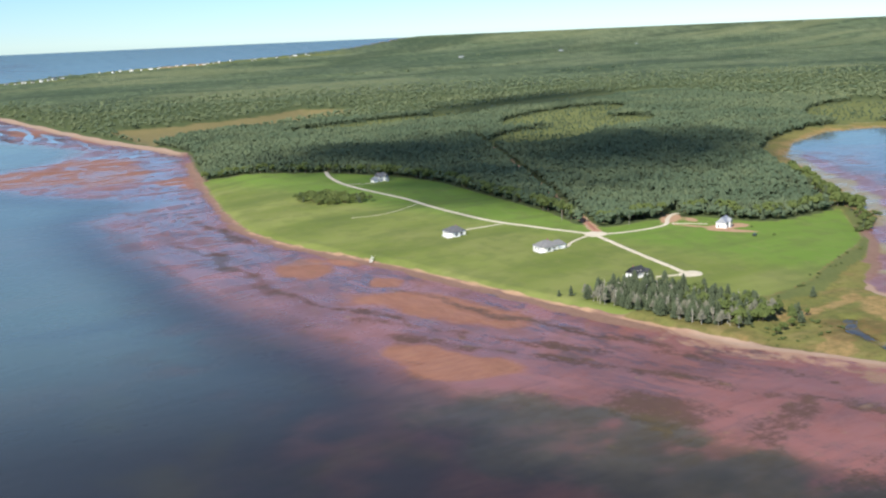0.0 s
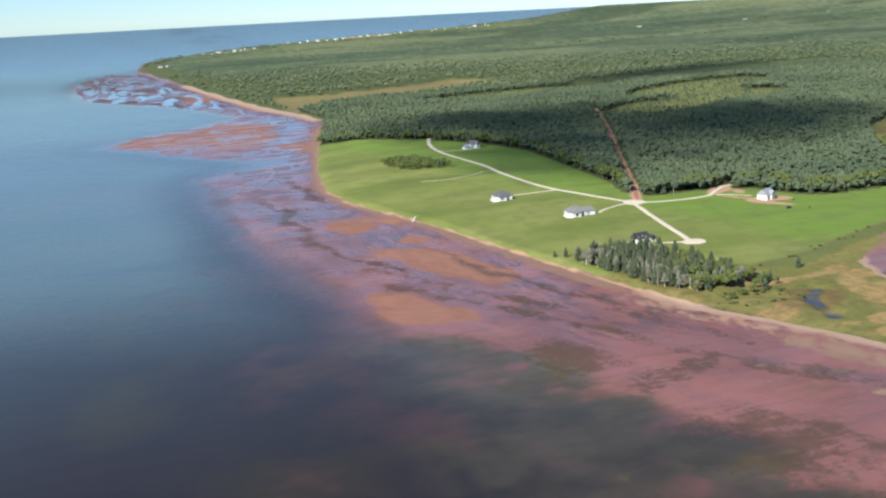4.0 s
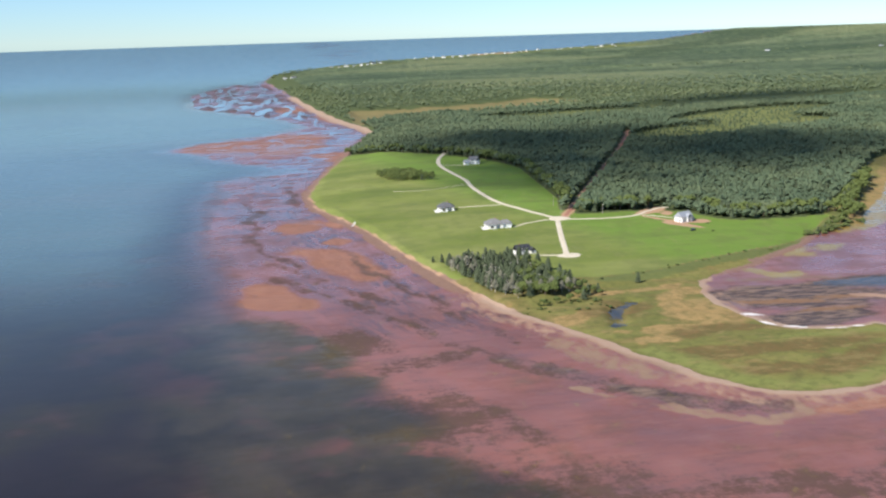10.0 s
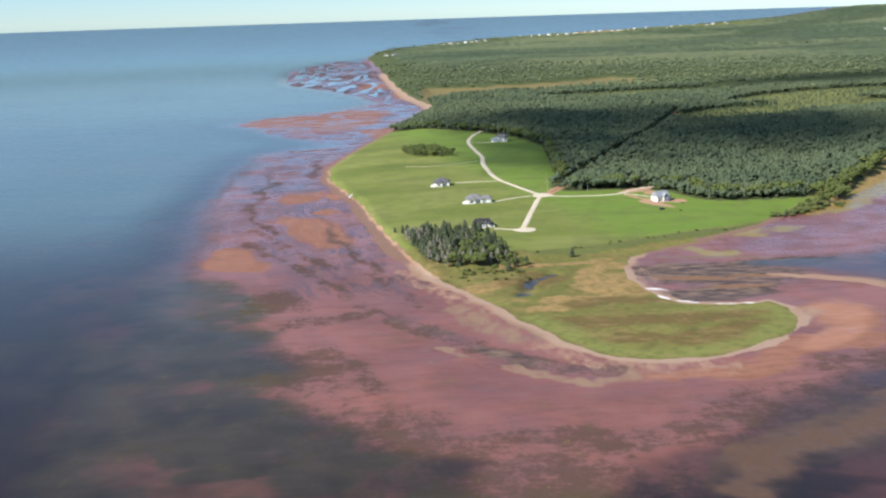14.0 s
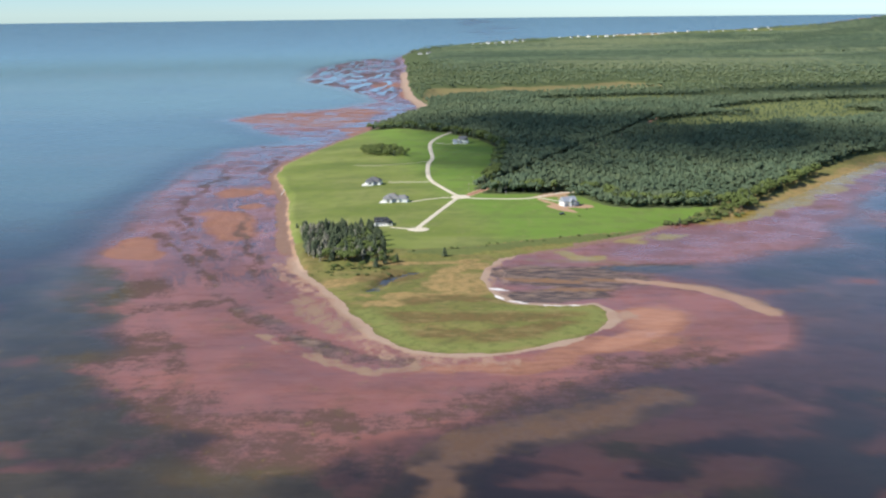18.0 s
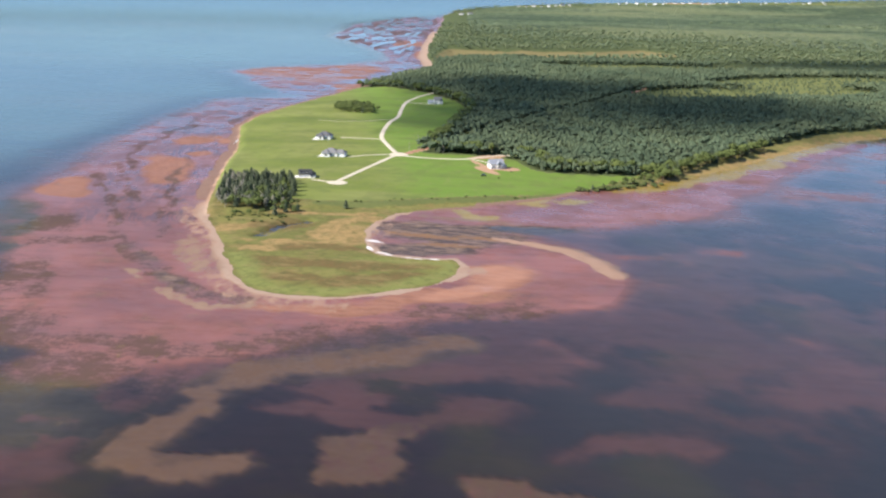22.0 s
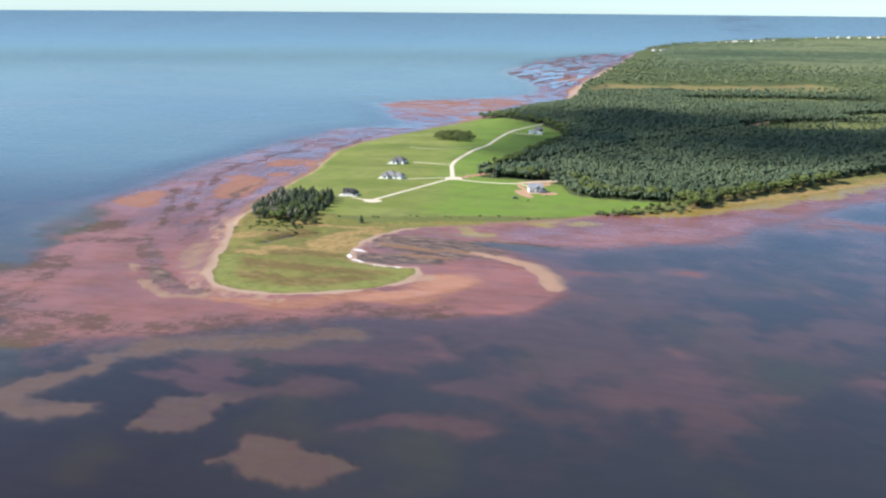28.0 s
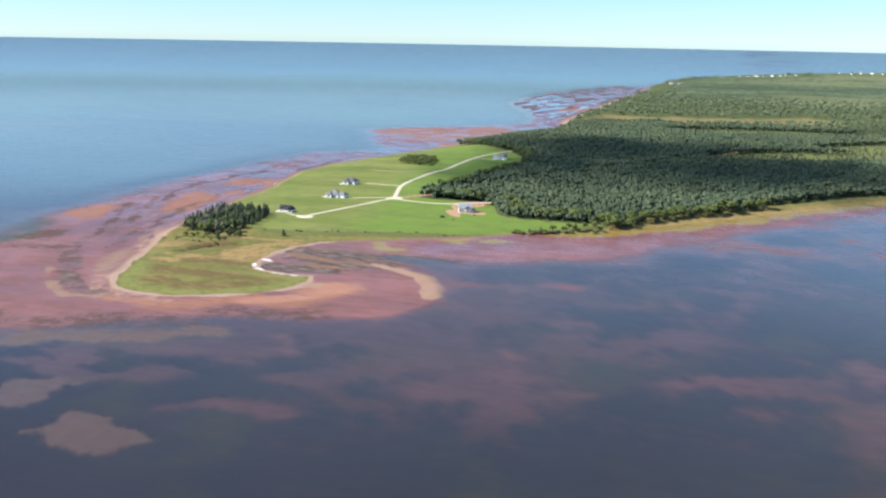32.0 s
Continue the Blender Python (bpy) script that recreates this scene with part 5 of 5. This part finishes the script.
# the leafy edge of the wood, tree by tree
EDGE = [(-116, 634), (-68, 608), (-10, 562), (34, 488), (52, 412), (40, 289), (35, 222), (26, 178)]
EDGE2 = [(30, 158), (62, 158), (108, 150), (124, 112), (132, 100), (165, 101), (206, 104), (218, 90), (232, 118), (270, 170), (330, 250)]
count = 0
for line in (EDGE, EDGE2):
    for (ax, ay), (bx, by) in zip(line, line[1:]):
        n = max(1, int(math.hypot(bx - ax, by - ay) / 6.0))
        for k in range(n):
            for row in range(2):
                u = (k + RNG.uniform(0.1, 0.9)) / n
                nx, ny = by - ay, -(bx - ax)
                ln = math.hypot(nx, ny)
                side = -1 if line is EDGE2 else 1
                off = side * -1 * (1.5 + 5.5 * row + RNG.uniform(-1.5, 1.5))
                if line is EDGE:
                    off = -off * -1 if nx > 0 else off
                x, y = ax + (bx - ax) * u - nx / ln * off, ay + (by - ay) * u - ny / ln * off
                if inside(FIELD, np.array([x]), np.array([y]))[0] > -2 or along(CUT, np.array([x]), np.array([y]))[0] < 7 or along(ROADS["east"][0], np.array([x]), np.array([y]))[0] < 5:
                    continue
                if math.hypot(x - 6, y - 456) < 18 or inside(LAND, np.array([x]), np.array([y]))[0] < 4:
                    continue
                kind = "broad" if RNG.uniform() < 0.8 else "spruce"
                tree(kind, x, y, float(RNG.uniform(6.5, 11.5)), "leafy green tree at the edge of the wood" if kind == "broad" else "dark spruce at the edge of the wood", "trees along the wood's edge")


def merge(name, protos, xs, ys, hs, material, label, seed, spread=None):
    """Many trees that nobody could count, joined into one mesh."""
    rng = np.random.default_rng(seed)
    V, F, n = [], [], 0
    zs = relief(xs, ys)[0]
    o = np.stack([xs, ys], -1) - EYE
    d = np.hypot(o[:, 0], o[:, 1])
    r = np.where(d < NEAR, d, NEAR + (d - NEAR) / (1 + np.maximum(d - NEAR, 0) / SPAN))
    k = r / d
    px, py, pz = EYE[0] + o[:, 0] * k, EYE[1] + o[:, 1] * k, zs * k + HIGH * (1 - k)
    pick = rng.integers(0, len(protos), len(xs))
    turn = rng.uniform(0, 2 * math.pi, len(xs))
    wide = rng.uniform(0.6, 1.15, len(xs)) * (1 if spread is None else spread)
    for p, (v, f) in enumerate(protos):
        idx = np.nonzero(pick == p)[0]
        c, s = np.cos(turn[idx])[:, None], np.sin(turn[idx])[:, None]
        h = (hs[idx] * k[idx])[:, None]
        w = h * wide[idx][:, None]
        co = np.stack([(v[:, 0] * c - v[:, 1] * s) * w + px[idx][:, None], (v[:, 0] * s + v[:, 1] * c) * w + py[idx][:, None], v[:, 2] * h + pz[idx][:, None]], -1)
        V.append(co.reshape(-1, 3))
        F.append((f[None] + (np.arange(len(idx)) * len(v))[:, None, None] + n).reshape(-1, 3))
        n += co.shape[0] * co.shape[1]
    ob = new(name, leaf_mesh(name, (np.concatenate(V), np.concatenate(F)), material))
    return tagged(ob, label, "trees", kind="stuff")


def seen_from_path(X, Y):
    """A stretch of the plan round the wood that the flight passes."""
    a = np.degrees(np.arctan2(X - 0, Y + 500))
    return (a > -25) & (a < 62)


PB = [broad_crown(RNG, 6, 1.0, 0.27) for _ in range(6)]
PS = [spruce_crown(RNG, 5, 7) for _ in range(5)]
PF = [broad_crown(RNG, 4, 0.8, 0.34) for _ in range(6)]
xs, ys = scatter(-170, 950, 60, 1080, 4.3, 11)
ok = wooded(xs, ys) & seen_from_path(xs, ys)
xs, ys = xs[ok], ys[ok]
gl = glades(xs, ys)
u = RNG.uniform(size=len(xs))
keep = (gl < 0.5) | (u < 0.2)
xs, ys, gl, u = xs[keep], ys[keep], gl[keep], RNG.uniform(size=keep.sum())
con = u < 0.25 + 0.4 * (grain(xs, ys, 120, 3) - 0.5)
hs = (5.2 + 4.6 * RNG.beta(1.6, 1.8, len(xs))) * (0.8 + 0.4 * grain(xs, ys, 55, 91)) * np.where(gl > 0.5, 0.5, 1.0)
merge("leafy_wood", PB, xs[~con], ys[~con], hs[~con], M_CANOPY, "dense green leafy wood behind the field", 21)
merge("spruce_wood", PS, xs[con], ys[con], hs[con] * 1.12, M_SPRUCE, "dark spruces standing amid the wood", 22)
# farther off the trees stand in ever wider groups
fx, fy = [], []
d = 1650.0
while d < 12000:
    step = max(10.0, d * 0.0053)
    a = np.arange(-0.32, 1.08, step / d)
    a = a + RNG.uniform(-0.45, 0.45, a.shape) * step / d
    dd = d + RNG.uniform(-0.5, 0.5, a.shape) * d * d / 95000
    fx.append(EYE[0] + dd * np.sin(a)), fy.append(EYE[1] + dd * np.cos(a))
    d += max(11.0, d * d / 135000)
xs, ys = np.concatenate(fx), np.concatenate(fy)
ok = wooded(xs, ys) & (glades(xs, ys) < 0.35)
xs, ys = xs[ok], ys[ok]
dd = np.hypot(xs - EYE[0], ys - EYE[1])
hs = RNG.uniform(7.5, 10.5, len(xs))
merge("far_wood", PF, xs, ys, hs, M_FAR_HAZY, "far green woods towards the coast", 23, np.clip(dd / 2300, 0.9, 3.4))


def canopy(X, Y):
    z, land, spit, mud = relief(X, Y)
    d = np.hypot(X - EYE[0], Y - EYE[1])
    rise = ss(d, 2300, 2900) * ss(land, 60, 160) * (1 - ss(glades(X, Y), 0.05, 0.4)) * (1 - ss(inside(FEN, X, Y), -150, 0))
    return z - 1 + (7 + 3 * grain(X, Y, 60, 9, 4)) * rise, {}


def closed_wood(X, Y):
    d = np.hypot(X - EYE[0], Y - EYE[1])
    return (d > 2300) & (inside(LAND, X, Y) > 60) & (glades(X, Y) < 0.4) & (inside(FEN, X, Y) < 0)


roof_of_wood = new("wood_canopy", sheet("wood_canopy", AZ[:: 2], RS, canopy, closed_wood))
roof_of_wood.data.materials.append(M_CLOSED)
tagged(roof_of_wood, "closed canopy of woods out to the horizon", "trees", kind="stuff")


# ---- far village, small things ----
def cottage(x, y, turn, L, W, storeys, roof, label):
    """A far house with pitched roof, windows and a door."""
    px, py, pz, k = stand(x, y)
    base = pz + (height(x, y) + 0.3) * k
    h = thing("cottage", px, py, base, turn, label, "house", "village by the coast", k)
    H = 2.7 * storeys
    part("wall", gable_walls(-L / 2, -W / 2, L / 2, W / 2, -9.0, H, W * 0.36), M_WALL, h)
    part("roof", hipped(-L / 2, -W / 2, L / 2, W / 2, H - 0.05, W * 0.38, L + 1.0), roof, h)
    windows(h, "s", -W / 2, [0.9 + 2.7 * q for q in range(storeys)], (-L / 4, L / 4), 1.4)
    opening(h, "door", 0, -W / 2, 0.0, 1.0, 2.05, "s")
    return h


for n, (x, y) in enumerate(SPOTS):
    big = VR.random() < 0.3
    cottage(x, y, VR.uniform(-40, 40), VR.uniform(9, 13) + 8 * big, VR.uniform(7, 9) + 2 * big, 2 if VR.random() < 0.4 else 1, VR.choice([M_ROOF_DARK, M_ROOF_GREY, M_ROOF_PALE]),
            "white village house with a pitched roof near the far coast")


def pole(x, y, h, group):
    p = thing("utility_pole", x, y, None, VR.uniform(0, 90), "weathered wooden utility pole by the gravel road", "pole", group)
    bm = bmesh.new()
    bmesh.ops.create_cone(bm, cap_ends=True, segments=10, radius1=0.17, radius2=0.11, depth=h, matrix=Matrix.Translation((0, 0, h / 2 - 0.2)))
    part("shaft", bm, M_POLE, p)
    part("crossarm", box(-1.1, -0.06, h - 1.1, 1.1, 0.06, h - 0.95), M_POLE, p)
    for dx in (-0.95, 0.0, 0.95):
        bm = bmesh.new()
        bmesh.ops.create_cone(bm, cap_ends=True, segments=8, radius1=0.06, radius2=0.04, depth=0.2, matrix=Matrix.Translation((dx, 0, h - 0.85)))
        part("insulator", bm, M_TRIM, p)
    return p


for x, y in ((10, 156), (40, 146), (14, 190)):
    pole(x, y, 8.5, "utility poles")


def bush(x, y, r, label="rounded green bush on the marsh edge"):
    ob = thing("bush", x, y, None, VR.uniform(0, 360), label, "bush", "bushes")
    ob.scale = (r * 1.3, r * 1.3, r)
    o = new("foliage", BUSHES[VR.randrange(4)])
    o.parent = ob
    return ob


for k in range(18):
    u = 1.6 * (k // 3 * 3 + VR.uniform(0, 1.6)) / 29
    x = -42 + 170 * u + VR.uniform(-3, 3)
    y = -45 + 10 * math.sin(u * 3) + 62 * u * u + VR.uniform(-4, 2)
    bush(x, y, VR.uniform(0.9, 2.2))
for k in range(26):
    bush(150 + 62 * k / 25 + VR.uniform(-2, 2), 38 + 38 * k / 25 + VR.uniform(-4, 4), VR.uniform(2.6, 5.2), "dark bush along the inner shore")
for k in range(30):
    bush(VR.uniform(-85, -38), VR.uniform(-98, -74), VR.uniform(0.8, 2.2), "low green bush below the spruce stand")
for x, y, h in ((160, 45, 4.5), (168, 50, 5.0), (176, 57, 6.0), (184, 62, 5.5), (191, 68, 7.0), (197, 76, 6.5), (205, 80, 8.0), (213, 88, 7.5), (221, 97, 8.5), (228, 104, 9.0), (186, 70, 6.0), (202, 86, 7.0), (214, 99, 8.0)):
    tree("broad" if h > 5.2 else "spruce", x, y, h, "dark tree in the thicket along the inner shore", "thicket by the inner shore")
bush(90, 60, 1.6, "small dark shrub on the lawn")
bush(99, 88, 1.4, "small dark shrub by the white house")


def parked_car(x, y, turn):
    c = thing("car", x, y, None, turn, "dark car parked on the lawn by the white house", "car")
    bm = box(-2.2, -0.85, 0.35, 2.2, 0.85, 0.95)
    bmesh.ops.bevel(bm, geom=bm.edges[:], offset=0.14, segments=2, affect="EDGES")
    part("body", bm, M_STEEL, c)
    bm = box(-1.3, -0.75, 0.93, 1.2, 0.75, 1.5)
    for v in bm.verts:
        if v.co.z > 1.2:
            v.co.x *= 0.72
    part("cabin", bm, M_GLASS, c)
    for wx in (-1.4, 1.4):
        for wy in (-0.85, 0.7):
            bm = bmesh.new()
            bmesh.ops.create_cone(bm, cap_ends=True, segments=14, radius1=0.34, radius2=0.34, depth=0.2, matrix=Matrix.Translation((wx, wy + 0.07, 0.34)) @ Matrix.Rotation(math.pi / 2, 4, "X"))
            part("wheel", bm, M_STEEL, c)
    return c


parked_car(78, 66, 20)


def shore_steps(x, y, turn):
    s = thing("beach_stairs", x, y, 1.2, turn, "white wooden stairs down the shore bank", "stairs")
    for k in range(9):
        part("tread", box(-0.8, k * 0.36, k * 0.36, 0.8, k * 0.36 + 0.4, k * 0.36 + 0.06), M_TRIM, s)
    for sx in (-0.9, 0.8):
        bm = bmesh.new()
        vs = [bm.verts.new(p) for p in ((sx, 0, -0.2), (sx + 0.1, 0, -0.2), (sx + 0.1, 3.4, 3.1), (sx, 3.4, 3.1), (sx, 0, 0.2), (sx + 0.1, 0, 0.2), (sx + 0.1, 3.4, 3.5), (sx, 3.4, 3.5))]
        for f in ((3, 2, 1, 0), (4, 5, 6, 7), (0, 1, 5, 4), (1, 2, 6, 5), (2, 3, 7, 6), (3, 0, 4, 7)):
            bm.faces.new([vs[i] for i in f])
        part("stringer", bm, M_TRIM, s)
        for q in (0.4, 1.8, 3.2):
            part("post", box(sx + 0.01, q, q, sx + 0.09, q + 0.08, q + 1.0), M_TRIM, s)
    return s


shore_steps(-149, 178, -60)


# ---- fair-weather clouds, above and beside the flight ----
def cloud_material():
    """Thin cloud: denser within, thinning out towards its rim."""
    g = Nodes("thin_cloud")
    clear, mist, both = g.n("ShaderNodeBsdfTransparent"), g.n("ShaderNodeBsdfDiffuse"), g.n("ShaderNodeMixShader")
    g.put(mist.inputs[0], (0.88, 0.88, 0.88))
    length = g.n("ShaderNodeVectorMath")
    length.operation = "LENGTH"
    g.t.links.new(g.coords((1, 1, 0)), length.inputs[0])
    ragged = g.math("MULTIPLY_ADD", g.math("SUBTRACT", g.noise(0.45, 5), 0.5), 1.5, length.outputs["Value"])
    g.put(both.inputs[0], g.math("MULTIPLY", g.math("SUBTRACT", 1.0, g.step(ragged, 0.35, 1.0)), 0.52))
    g.t.links.new(clear.outputs[0], both.inputs[1]), g.t.links.new(mist.outputs[0], both.inputs[2])
    g.t.links.new(both.outputs[0], g.out.inputs[0])
    return g.mat


M_CLOUD = cloud_material()


def cloud(x, y, a, b, turn, seed, high=950.0):
    """A flat-bottomed cumulus whose shade falls about (x, y)."""
    at = Vector((x, y, 8)) + SUN_TO * ((high - 8) / SUN_TO.z)
    bm = bmesh.new()
    bmesh.ops.create_icosphere(bm, subdivisions=4, radius=1.0)
    for v in bm.verts:
        d = 1 + 0.35 * (noise.noise(v.co * 2.3 + Vector((seed * 7.1, 0, 0)))) + 0.15 * noise.noise(v.co * 6 + Vector((0, seed * 3.3, 0)))
        v.co = v.co * d
        v.co.z = max(v.co.z, -0.15)
    me = bpy.data.meshes.new("cloud")
    bm.to_mesh(me)
    bm.free()
    me.shade_smooth()
    me.materials.append(M_CLOUD)
    ob = new("cloud", me)
    ob.matrix_world = Matrix.Translation(at) @ Matrix.Rotation(radians(turn), 4, "Z") @ Matrix.Diagonal((a, b, 60, 1))
    return tagged(ob, "white flat-bottomed fair-weather cumulus cloud", "cloud", "clouds", "structure")


cloud(185, 500, 260, 270, 0, 1)
cloud(340, 430, 190, 150, 40, 5)
cloud(60, 610, 140, 130, 100, 2)
cloud(640, 1120, 330, 140, 20, 3)
cloud(30, 350, 80, 150, 8, 4)
